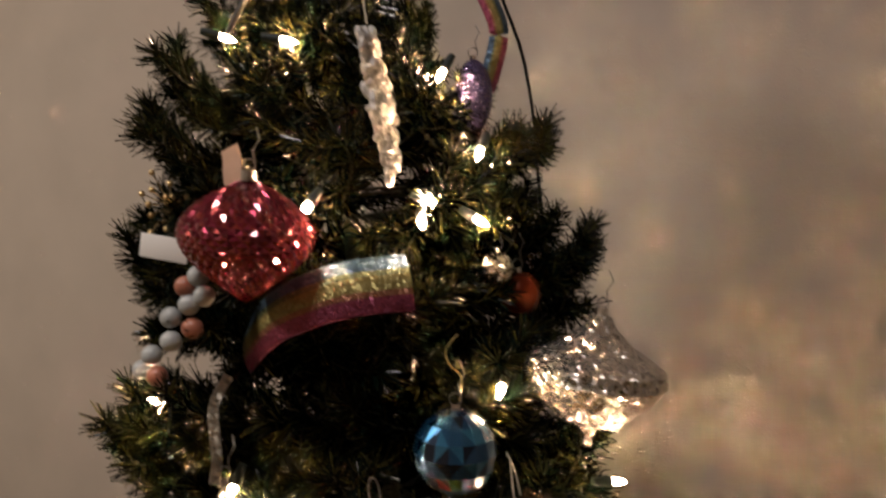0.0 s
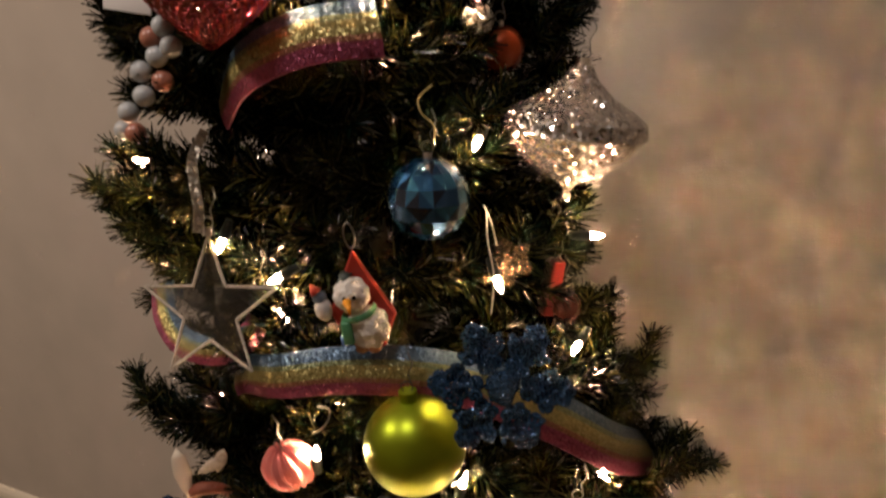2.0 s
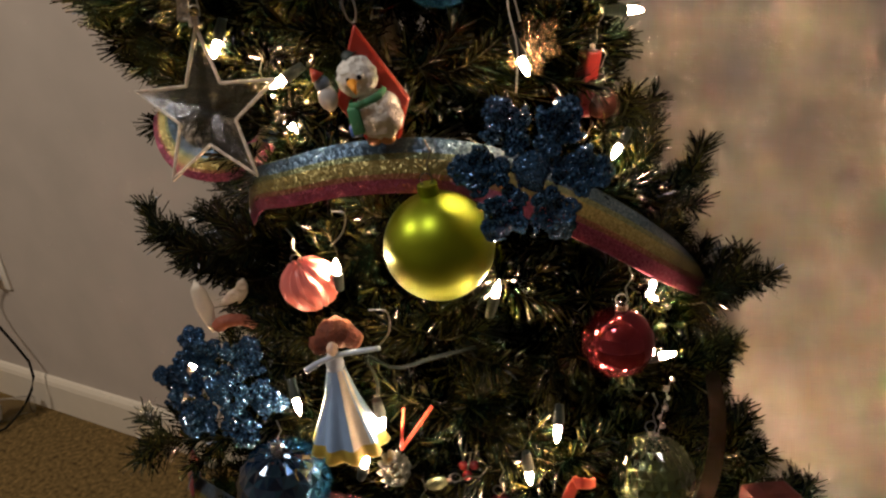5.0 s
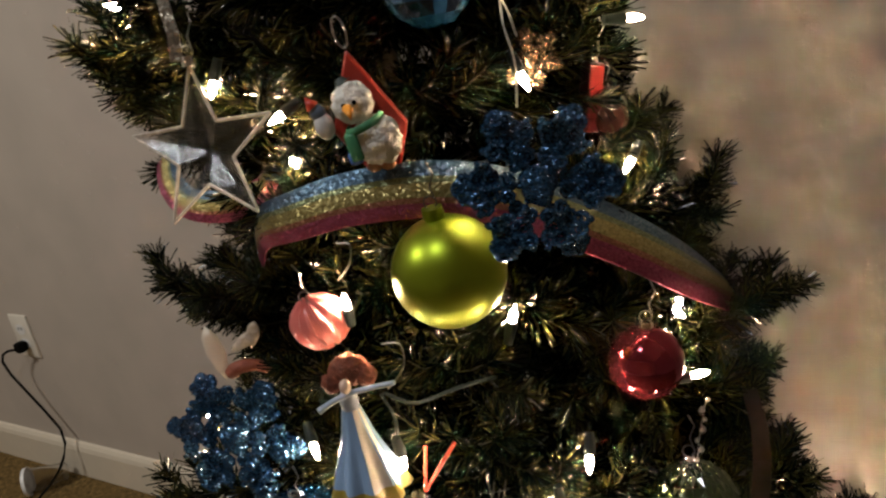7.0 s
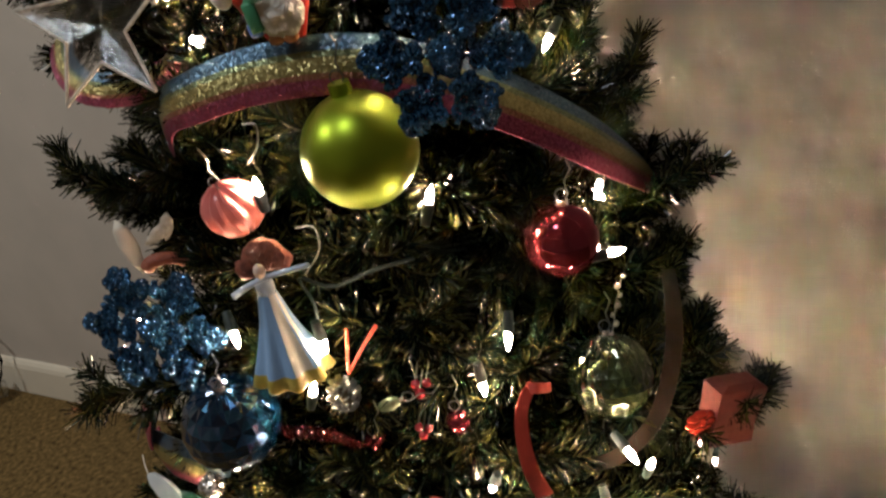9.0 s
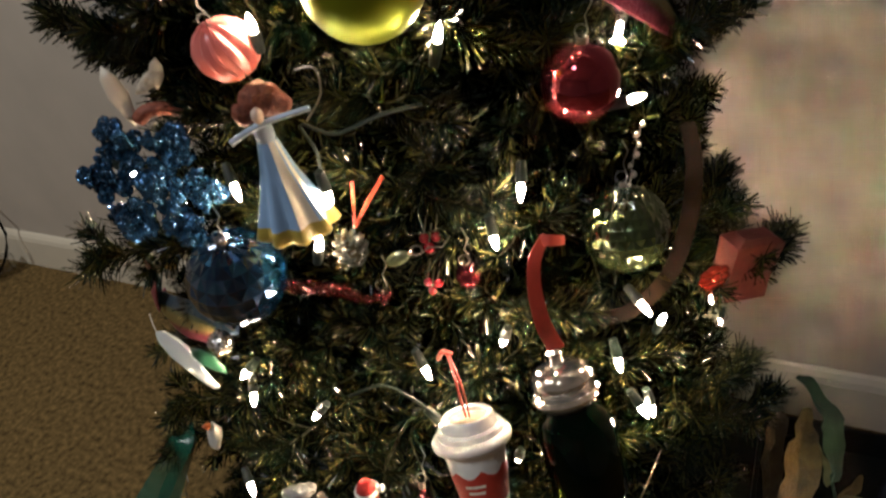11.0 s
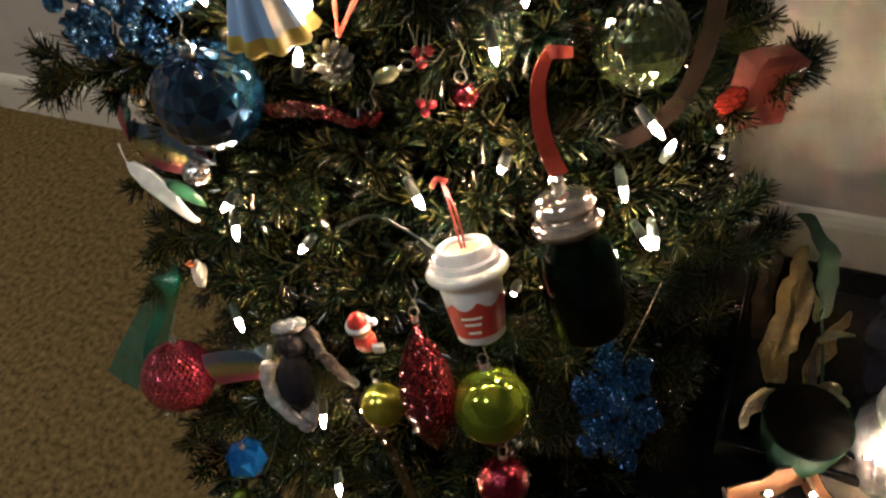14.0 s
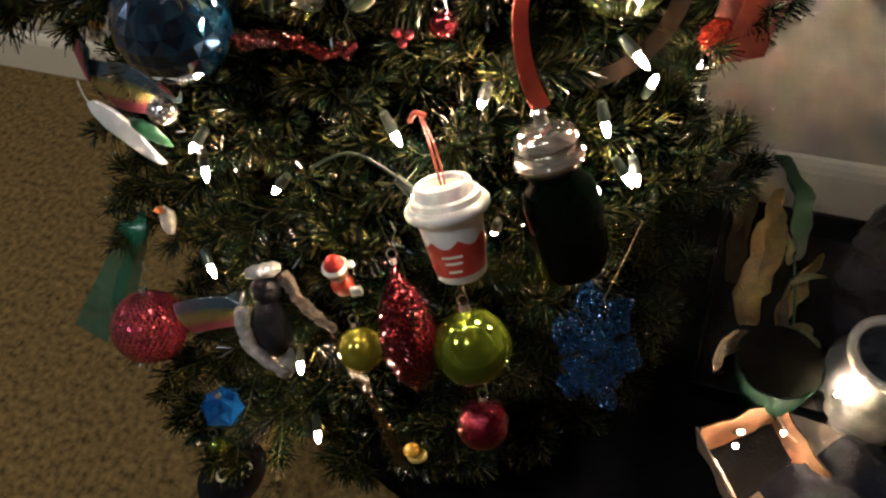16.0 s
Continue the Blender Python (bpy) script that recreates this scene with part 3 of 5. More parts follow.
# upper part of the tree
lamp_drop = facet_ball("faceted_bauble", "pink-red faceted teardrop bauble with a peach ribbon loop", (-0.126, 0.469, 1.175), 0.0855, PINKFACET, 24, 32, 6, 4,
                       lambda f: (0.0429 * max(0.0, math.sin(math.pi * f ** 1.2)) ** 0.85, 0.0800 * (f - 0.56)), 0.015, (PINKDEEP, PINKORANGE))
ribbon("peach satin ribbon loop over the faceted bauble", [(-0.138, 0.482, 1.207), (-0.140, 0.486, 1.216), (-0.142, 0.492, 1.225), (-0.146, 0.500, 1.233)], 0.0127, plain=mat("peach_satin", (0.42, 0.24, 0.14), 0.6, vary=0.2), toward=(0, -1, 0))
gift_tag = thing("paper_tag", "white paper gift tag tucked among branches", "tag", (-0.194, 0.506, 1.164), 0, 8, -15)
part("card", box(0.0384, 0.0012, 0.0167, (0, 0, 0), 0.0003), WHITE, gift_tag)
beads = thing("bead_garland", "white and pink round bead garland on a branch", "garland", (-0.178, 0.493, 1.118))
for at, k in (((-0.165, 0.489, 1.146), 0), ((-0.174, 0.490, 1.139), 1), ((-0.160, 0.486, 1.133), 0), ((-0.171, 0.488, 1.127), 0), ((-0.187, 0.497, 1.117), 0), ((-0.169, 0.488, 1.111), 1), ((-0.186, 0.494, 1.101), 0), ((-0.204, 0.506, 1.089), 0), ((-0.199, 0.502, 1.075), 1), ((-0.222, 0.533, 1.073), 0)):
    bead = part("bead", ball(0.0073, 16), (mat("chalk_white_bead", (0.40, 0.42, 0.41), 0.35), mat("pink_bead", (0.36, 0.14, 0.09), 0.3))[k], beads, ("white bead", "pink bead")[k])
    bead.location = Vector(at) - beads.matrix_world.translation
ribbon("rainbow striped glitter ribbon swagged over dark branches", [(-0.140, 0.521, 1.090), (-0.120, 0.490, 1.113), (-0.098, 0.475, 1.127), (-0.064, 0.471, 1.139), (-0.022, 0.482, 1.143)], 0.0349, 0.0394, -0.42)
snowflake("white glitter snowflake seen edge-on, hung on a thread", (-0.042, 0.499, 1.262), 0.0575, WHITEG, -10, -13, 90)
string("hanging_thread", "pale thread above the white snowflake", [(-0.055, 0.535, 1.325), (-0.059, 0.550, 1.347), (-0.060, 0.580, 1.381)], 0.0005, CREAM)
bauble("glitter_bauble", "purple glitter oval bauble", (0.026, 0.616, 1.287), 0.0312, PURPLEG, None, 1.9)
ribbon("rainbow striped glitter ribbon end near the tree top", [(0.027, 0.622, 1.386), (0.040, 0.620, 1.362), (0.047, 0.621, 1.339), (0.041, 0.620, 1.308), (0.035, 0.623, 1.292)], 0.0165, toward=(0.15, -1, 0))
onion = thing("onion_ornament", "silver glitter onion-shaped ornament on a tree branch", "christmas ornament", (0.110, 0.525, 1.069), 0, 6, 0)
K = 0.0412 * 30.5
part("body", lathe([(r * K, z * K) for r, z in ((0, -0.036), (0.003, -0.034), (0.005, -0.030), (0.018, -0.025), (0.033, -0.012), (0.0415, 0.000), (0.040, 0.008), (0.033, 0.013), (0.020, 0.020), (0.010, 0.029), (0.006, 0.036), (0, 0.037))], 48), SILVERG, onion)
cap(onion, 0.036 * K, 0.005, 0.006)
part("drop", ball(0.004, 12, 1, 1, 1, (0, 0, -0.038 * K)), SILVER, onion, "small silver bead")
facet_ball("disco_bauble", "blue mirrored faceted bauble on a wire hook", (0.008, 0.467, 1.034), 0.0544, DISCOBLUE, 8, 9, 0, 0, None, 0.030, (BLUEDEEP, DISCOGLINT))
string("wire_hook", "thin gold wire hook above a blue bauble", [(0.011, 0.474, 1.065), (0.012, 0.477, 1.080), (0.004, 0.476, 1.089), (0.002, 0.481, 1.098), (0.010, 0.499, 1.105)], 0.0005)
bauble("glitter_bauble", "red and gold bauble half hidden in branches", (0.059, 0.567, 1.125), 0.0348, mat("red_gold_lacquer", (0.20, 0.035, 0.012), 0.25, metal=0.6, vary=0.5, scale=45))
bauble("leaf_bauble", "pale frosted bauble half hidden in branches", (0.041, 0.549, 1.147), 0.0245, SILVERG)
part_box = thing("red_ornament", "red glossy box ornament behind the branches", "christmas ornament", (0.101, 0.566, 0.936), 5, 8, 20)
part("body", box(0.012, 0.016, 0.0490, (0, 0, 0), 0.002), mat("deep_red_gloss", (0.09, 0.007, 0.006), 0.3), part_box, "", False)
cap(part_box, 0.0243, 0.003, 0.004)
bauble("glass_bauble", "small dark brown glass bauble", (0.113, 0.568, 0.918), 0.0269, mat("dark_brown_glass", (0.04, 0.015, 0.012), 0.1))
snowflake("cream gold glitter snowflake ornament", (0.061, 0.506, 0.976), 0.0205, glitter("cream_glitter", (0.08, 0.055, 0.03), 900), 10, 20, 15)
string("hanging_thread", "two pale threads holding a snowflake", [(0.054, 0.499, 0.992), (0.050, 0.499, 1.009), (0.045, 0.508, 1.019)], 0.0005, CREAM)

# middle part
star = thing("star_ornament", "clear acrylic star ornament with glittering edges", "christmas ornament", (-0.145, 0.460, 0.958), -14, -2, -8)
SR = 0.0515
def star_outline(r):
    return [(r * (1 if k % 2 == 0 else 0.40) * math.sin(math.pi * k / 5), r * (1 if k % 2 == 0 else 0.40) * math.cos(math.pi * k / 5)) for k in range(10)]
def star_body(r, d):
    bm = bmesh.new()
    o = [bm.verts.new((x, 0, z)) for x, z in star_outline(r)]
    a, b = bm.verts.new((0, -d, 0)), bm.verts.new((0, d, 0))
    for i in range(10):
        bm.faces.new((o[i], o[(i + 1) % 10], a))
        bm.faces.new((o[(i + 1) % 10], o[i], b))
    return bm
part("star", star_body(SR * 0.97, 0.0095), ACRYLIC, star, "", False)
rim = bmesh.new()
rim_line = star_outline(SR)
for i in range(10):
    (ax, az), (bx, bz) = rim_line[i], rim_line[(i + 1) % 10]
    tube([(ax, 0, az), (bx, 0, bz)], 0.0011, 6, rim)
part("rim", rim, mat("frosted_clear_rim", (0.78, 0.70, 0.58), 0.15, metal=0.4, vary=0.5, scale=260), star, "glittering pale bevelled rim")
cap(star, SR, 0.004, 0.006)
ribbon("sheer silver ribbon holding the clear star", [(-0.148, 0.463, 1.013), (-0.148, 0.469, 1.027), (-0.151, 0.475, 1.040), (-0.155, 0.487, 1.059), (-0.147, 0.495, 1.077)], 0.0068, plain=glitter("sheer_silver_ribbon", (0.26, 0.22, 0.16), 420, 0.5, 0.5, 0.3, 0.6), toward=(0.3, -1, 0))
ribbon("rainbow striped glitter ribbon looping below the star", [(-0.222, 0.560, 0.940), (-0.207, 0.525, 0.928), (-0.185, 0.498, 0.918), (-0.160, 0.489, 0.914), (-0.141, 0.498, 0.915), (-0.137, 0.532, 0.920), (-0.147, 0.575, 0.923)], 0.0210, 0.0230, toward=(0, -1, 0.35))
bauble("clear_bauble", "small clear glass bauble deep in the branches", (-0.119, 0.495, 0.949), 0.0222, CLEAR)
plaque = thing("snowman_plaque", "red diamond plaque ornament with a white snowman and penguin", "christmas ornament", (-0.037, 0.453, 0.962), 4, -7, 0)
Q = 0.0003
part("plaque", slab([(-76 * Q, 0), (0, 142 * Q), (72 * Q, -20 * Q), (0, -168 * Q)], 0.005, 0.0012), REDP, plaque, "red painted diamond plaque", False)
P = 0.000275
figure("snowman", "rough white snowman with green scarf", "", [
    (lumpy(ball(44 * P, 46, 1, 0.7, 1, (-16 * P, -0.008, 52 * P)), 0.0016, 260), mat("rough_white_resin", (0.75, 0.72, 0.64), 0.7, bump=1.0, bscale=500)),
    (lumpy(ball(56 * P, 46, 0.9, 0.7, 1, (10 * P, -0.008, -38 * P)), 0.0022, 230), mat("rough_white_body", (0.75, 0.70, 0.60), 0.7, bump=1.0, bscale=500)),
    (lathe([(40 * P, -9 * P), (47 * P, 0), (40 * P, 9 * P)], 20, box(26 * P, 0.006, 60 * P, (-36 * P, -0.016, -32 * P), 0.001), pose(-6 * P, -0.008, 4 * P, 0, -12, 0)), mat("green_scarf_paint", (0.06, 0.22, 0.10), 0.5)),
    (lathe([(0, 52 * P), (11 * P, 0), (0, -1 * P)], 10, None, pose(-22 * P, -0.018, 50 * P, 115, -38, 0)), mat("orange_nose_paint", (0.75, 0.30, 0.02), 0.5)),
    (ball(16 * P, 12, 1.1, 0.8, 0.8, (-14 * P, -0.010, -90 * P), ball(16 * P, 12, 1.1, 0.8, 0.8, (16 * P, -0.010, -92 * P))), mat("tan_feet_paint", (0.42, 0.20, 0.08), 0.6)),
    (ball(6 * P, 8, 1, 0.6, 1, (-28 * P, -0.017, 56 * P), ball(6 * P, 8, 1, 0.6, 1, (-4 * P, -0.0175, 58 * P))), BLACK),
    (box(30 * P, 0.006, 30 * P, (-44 * P, -0.012, -58 * P), 0.002), mat("blue_mitten_paint", (0.04, 0.12, 0.42), 0.5)),
    (lathe([(0, 14 * P), (10 * P, 12 * P), (14 * P, 2 * P), (22 * P, 0), (0, -2 * P)], 16, None, pose(-26 * P, -0.005, 94 * P, 0, -22, 0)), mat("dark_hat_paint", (0.015, 0.025, 0.018), 0.6))], parent=plaque)
figure("penguin", "small white-breasted penguin", "", [
    (ball(24 * P, 16, 0.9, 0.7, 1.25, (-92 * P, -0.006, 20 * P)), mat("grey_white_resin", (0.55, 0.53, 0.50), 0.5)),
    (ball(18 * P, 14, 1, 0.8, 1, (-96 * P, -0.006, 52 * P)), mat("slate_resin", (0.10, 0.13, 0.17), 0.5)),
    (lathe([(0, 30 * P), (16 * P, 4 * P), (0, 0)], 12, None, pose(-100 * P, -0.006, 62 * P, 0, -25, 0)), REDP)], parent=plaque)
part("hanger", tube([(0.0035 * math.cos(a), 0, 148 * Q + 0.008 + 0.009 * math.sin(a)) for a in np.linspace(0, 2 * math.pi, 17)], 0.0005, 6), HOOKWIRE, plaque, "thin wire loop")
ribbon("rainbow striped glitter ribbon swagged across the tree", [(-0.163, 0.550, 0.859), (-0.134, 0.490, 0.894), (-0.100, 0.457, 0.909), (-0.056, 0.448, 0.918), (-0.005, 0.450, 0.916), (0.041, 0.463, 0.899), (0.099, 0.484, 0.861), (0.151, 0.519, 0.814), (0.206, 0.629, 0.740)], 0.0270, 0.0426, -0.3)
snowflake("blue beaded glitter snowflake ornament on the ribbon", (0.055, 0.425, 0.917), 0.0475, BLUEG, -6, 5, 4)
string("hanging_thread", "pale thread above the blue snowflake", [(0.049, 0.457, 0.956), (0.051, 0.465, 0.980), (0.047, 0.477, 1.002), (0.047, 0.499, 1.017)], 0.0005, CREAM)
bauble("matte_bauble", "matte lime green ball bauble with metal cap", (-0.004, 0.437, 0.868), 0.0703, GREENBALL, GREENBALL)
bauble("glass_bauble", "shiny dark red glass ball bauble", (0.111, 0.463, 0.776), 0.0498, REDBALL)
owl = thing("coral_ornament", "coral pink pearly ribbed shell ornament", "christmas ornament", (-0.101, 0.466, 0.831), 10, -14, 0)
W1 = 0.0199
shell = ball(W1, 54, 1, 0.85, 0.95)
for v in shell.verts:
    v.co *= 1 + 0.07 * math.cos(13 * math.atan2(v.co.y, v.co.x) + 2.2 * v.co.z / W1)
part("body", shell, CORAL, owl)
cap(owl, W1 * 0.7, 0.004, 0.005)
D = 0.0004
seg = 54
panels = {"blue": bmesh.new(), "white": bmesh.new(), "gold": bmesh.new()}


def gown_point(i, zz, rr):
    a = 2 * math.pi * i / seg
    fold = 1 + 0.13 * max(0.0, (40 - zz) / 150) * math.cos(9 * a)
    return (D * rr * fold * math.cos(a), D * rr * 0.8 * fold * math.sin(a), D * zz)


GOWN = ((-118, 60), (-112, 64), (-90, 57), (-40, 40), (0, 27), (40, 18), (52, 15))
for (z0, r0), (z1, r1) in zip(GOWN, GOWN[1:]):
    for i in range(seg):
        turn = 360 * (i + 0.5) / seg
        # white panel at front right also paints in the nearby bulb's highlight
        coat = "gold" if z1 <= -90 else "white" if 272 < turn < 342 and i % 6 < 5 else "blue"
        panels[coat].faces.new([panels[coat].verts.new(gown_point(k, zz, rr)) for k, zz, rr in ((i, z0, r0), (i + 1, z0, r0), (i + 1, z1, r1), (i, z1, r1))])
panels["gold"].faces.new([panels["gold"].verts.new(gown_point(i, -118, 60)) for i in range(seg)])
for coat in panels.values():
    bmesh.ops.remove_doubles(coat, verts=coat.verts, dist=0.00002)
curls = ball(27 * D, 24, 1.25, 0.85, 1.0, (6 * D, 0.011, 104 * D))
ball(16 * D, 16, 1.1, 0.9, 1.2, (-22 * D, 0.006, 93 * D), curls)
ball(16 * D, 16, 1.2, 0.9, 1.2, (32 * D, 0.007, 96 * D), curls)
lumpy(curls, 0.0020, 300)
arms = tube(glide([(-44 * D, -0.012, 75 * D), (-18 * D, -0.006, 80 * D), (20 * D, -0.006, 90 * D), (80 * D, -0.014, 107 * D)], 12), 5.5 * D, 8, None, 0.7)
ball(17 * D, 16, 0.9, 0.8, 1.4, (0, 0, 64 * D), arms)
figure("angel_doll", "pale blue gowned angel doll with gold hem and red hair", "doll ornament", [
    (panels["blue"], BLUESATIN), (panels["white"], mat("white_panel_highlight_glaze", (0.62, 0.58, 0.48), 0.3, vary=0.08)), (panels["gold"], mat("gold_hem_paint", (0.36, 0.28, 0.05), 0.4)),
    (arms, mat("blue_grey_glaze", (0.33, 0.40, 0.50), 0.35)),
    (ball(11 * D, 14, 0.85, 0.9, 1.15, (2 * D, -0.005, 100 * D)), mat("plain_cream_face", (0.58, 0.42, 0.32), 0.5)),
    (curls, mat("auburn_hair_paint", (0.16, 0.036, 0.012), 0.7, vary=0.5, scale=300, bump=1.0, bscale=500))],
    (-0.080, 0.424, 0.768), 4, 0, 8)
string("wire_hook", "silver wire hook beside the angel doll", [(-0.056, 0.440, 0.822), (-0.043, 0.435, 0.823), (-0.044, 0.436, 0.806), (-0.059, 0.443, 0.787)], 0.0005, HOOKWIRE)
string("wire_hook", "silver wire hook on a branch", [(-0.072, 0.447, 0.891), (-0.063, 0.444, 0.890), (-0.068, 0.449, 0.875), (-0.080, 0.459, 0.862)], 0.0005, HOOKWIRE)
V = 0.0004
def petal(x, z, w, h, turn):
    return lathe([(0, -h), (w * 0.6, -h * 0.6), (w, 0), (w * 0.8, h * 0.6), (0, h)], 14, None, pose(x, 0, z, 0, turn, 0) @ Matrix.Diagonal((1, 0.25, 1, 1)))
figure("winged_figure", "cream winged figurine with a rust red robe", "figurine", [
    (petal(-38 * V, 0, 20 * V, 60 * V, -6), CREAM),
    (petal(26 * V, 20 * V, 13 * V, 40 * V, 58), mat("cream_wing_resin", (0.58, 0.50, 0.38), 0.7, bump=1.0, bscale=260)),
    (petal(44 * V, 30 * V, 13 * V, 30 * V, 20), mat("cream_feather_resin", (0.55, 0.46, 0.33), 0.7, bump=1.0, bscale=260)),
    (tube(glide([(-20 * V, 0.002, -46 * V), (6 * V, -0.003, -30 * V), (34 * V, 0, -34 * V), (52 * V, 0.004, -52 * V)], 10), 15 * V, 10, None, 0.6), mat("rust_robe_paint", (0.20, 0.05, 0.022), 0.7, bump=0.8))], (-0.187, 0.506, 0.796))
snowflake("blue beaded glitter snowflake ornament hung beside the angel", (-0.187, 0.468, 0.744), 0.0540, BLUEG, -5, 12, -6)
snowflake("dark blue glitter snowflake ornament under another", (-0.257, 0.544, 0.655), 0.0400, BLUEG, 20, 20, -30)
facet_ball("cut_glass_bauble", "blue cut glass ball bauble with diamond facets", (-0.135, 0.426, 0.687), 0.0679, BLUEFACET, 12, 13, 10, 5, None, 0.024, (BLUEDEEP, BLUETEAL))
facet_ball("crackle_bauble", "clear olive crackle glass bauble with bright glints", (0.135, 0.451, 0.667), 0.0594, mat("olive_lustre_glass", (0.030, 0.042, 0.014), 0.05, metal=0.5, vary=0.9, scale=130, bump=0.6, bscale=150, coat=0.8), 14, 18, -20, 0, None, 0.025)
crystals = thing("crystal_hanger", "string of clear crystal beads above the olive bauble", "bead string", (0.139, 0.459, 0.697))
for k in range(7):
    part("bead", ball(0.0021 + 0.0009 * (k % 2), 8, 1, 1, 1.15, (0.0022 * k + 0.002 * math.sin(2.2 * k), 0.004 * k, 0.0052 * k)), SILVER, crystals, "", False)
part("wire", tube([(0, 0, -0.003), (0.006, 0.012, 0.015), (0.014, 0.025, 0.033)], 0.0004, 5), SILVER, crystals, "thin silver wire")
ribbon("dull brown back of a ribbon bending behind branches", [(0.212, 0.593, 0.666), (0.194, 0.502, 0.685), (0.184, 0.469, 0.658), (0.167, 0.453, 0.619), (0.138, 0.440, 0.600), (0.112, 0.444, 0.588)], 0.0123, plain=mat("brown_ribbon_back", (0.007, 0.0032, 0.0014), 0.9, vary=0.3, spec=0.08), toward=(-0.2, -1, 0.3))
bag = thing("gift_bag_ornament", "small orange-red gift bag ornament with shiny bow", "christmas ornament", (0.235, 0.494, 0.582), 0, 14, 20)
G = 0.0005
def bag_body():
    bm = lathe([(0, -54 * G), (62 * G, -54 * G), (58 * G, -20 * G), (60 * G, 20 * G), (64 * G, 50 * G), (40 * G, 60 * G), (0, 62 * G)], 4, None, Matrix.Diagonal((1, 0.5, 1, 1)) @ pose(0, 0, 0, 0, 0, 45))
    return bm
part("bag", bag_body(), mat("orange_red_paper", (0.105, 0.015, 0.009), 0.6, vary=0.4, scale=90, bump=0.4, bscale=120), bag, "", False)
FOIL = mat("red_foil", (0.40, 0.04, 0.022), 0.15, metal=0.7)
knot = part("bow", ball(9 * G, 12, 1, 0.8, 1, (-68 * G, -0.010, 0)), FOIL, bag, "crumpled red foil bow")
for k in range(7):
    a = 2 * math.pi * k / 7
    part("loop", ball(10 * G, 10, 1.6, 0.8, 0.9, (-68 * G + 14 * G * math.cos(a), -0.008, 14 * G * math.sin(a))), FOIL, knot)

# inner small ornaments
for at, d in (((-0.004, 0.445, 0.685), 22), ((0.004, 0.445, 0.685), 22), ((-0.001, 0.439, 0.681), 24), ((-0.007, 0.437, 0.652), 20), ((0.000, 0.437, 0.650), 20), ((-0.005, 0.436, 0.645), 20)):
    berry = thing("berry", "shiny red artificial berry", "berry", at, group="red berries")
    part("fruit", ball(0.00017 * d, 14), mat("red_berry", (0.17, 0.012, 0.018), 0.2), berry)
    part("stalk", tube([(0, 0, 0.003), (0.002, 0.006, 0.008), (0.003, 0.014, 0.010)], 0.0006, 5), STEM, berry, "dark wire stalk")
heart = thing("heart_ornament", "red glitter heart ornament", "christmas ornament", (-0.039, 0.427, 0.653), 0, 5, 0)
part("heart", slab([(0.0075 * (16 * math.sin(a) ** 3) / 16, 0.0075 * (13 * math.cos(a) - 5 * math.cos(2 * a) - 2 * math.cos(3 * a) - math.cos(4 * a)) / 16) for a in np.linspace(0, 2 * math.pi, 29)[:-1]], 0.004, 0.0006), REDG, heart)
cap(heart, 0.004, 0.002, 0.003)
leaf = thing("glass_leaf", "small green and clear glass leaf ornament", "christmas ornament", (-0.023, 0.431, 0.681), 0, 70, 0)
part("leaf", ball(0.009, 20, 0.62, 0.4, 1.0), mat("lustre_green_glass", (0.30, 0.36, 0.22), 0.1, metal=0.6, vary=0.6, scale=300), leaf)
cap(leaf, 0.009, 0.002, 0.003)
string("red_twig", "thin red twig pick stuck in the branches", [(-0.043, 0.447, 0.737), (-0.044, 0.437, 0.725), (-0.046, 0.434, 0.710)], 0.0012, REDP)
string("red_twig", "thin red twig pick stuck in the branches", [(-0.022, 0.447, 0.738), (-0.034, 0.437, 0.726), (-0.046, 0.434, 0.710)], 0.0014, REDP)
ribbon("glittering red ribbon edge in the shade of branches", [(-0.116, 0.457, 0.646), (-0.087, 0.429, 0.666), (-0.066, 0.423, 0.664), (-0.053, 0.438, 0.639)], 0.0122, plain=REDG)
bauble("glass_bauble", "small amber red glass bauble in the branches", (0.022, 0.438, 0.653), 0.0175, REDBALL)

cone = thing("pine_cone", "small frosted grey pine cone ornament", "pine cone", (-0.053, 0.435, 0.690), 12, -10, 0)
part("core", lathe([(0, -0.014), (0.003, -0.012), (0.0045, 0), (0.002, 0.014), (0, 0.015)], 10), STEM, cone)
scale_bm = lathe([(0, -0.0045), (0.0022, -0.003), (0.003, 0.001), (0.0012, 0.0045), (0, 0.005)], 8, None, Matrix.Diagonal((1, 0.35, 1, 1)))
scale_one = part("scale", scale_bm, mat("frosted_scale", (0.06, 0.066, 0.063), 0.8, vary=0.5, scale=400), cone)
for k in range(44):
    h = -0.012 + 0.026 * k / 43
    rr = 0.0095 * math.sin(math.pi * (0.12 + 0.80 * (k / 43)))
    m = pose(0, 0, 0, 0, 0, 137.5 * k) @ pose(0, -rr, h, 48, 0, 0)
    if k == 0:
        scale_one.matrix_local = m
    else:
        q = new("scale", scale_one.data)
        q.parent = cone
        q.matrix_local = m
gold_pick = thing("gold_berry_pick", "spray of tiny gold glitter berries", "berry pick", (-0.210, 0.546, 1.194))
gold_one = None
for k in range(14):
    at = Vector((0.017 * math.sin(2.4 * k) * (0.3 + k / 16), 0.008 * math.cos(1.7 * k), 0.022 * math.cos(2.4 * k) * (0.3 + k / 16)))
    if gold_one is None:
        gold_one = part("berry", ball(0.0024, 10), GOLD, gold_pick, "gold berry")
        g = gold_one
    else:
        g = new("berry", gold_one.data)
        g.parent = gold_pick
    g.location = at
    part("stalk", tube([at, at * 0.4 + Vector((0, 0.01, 0)), Vector((0.004, 0.022, -0.004))], 0.0004, 4), GOLD, gold_pick)

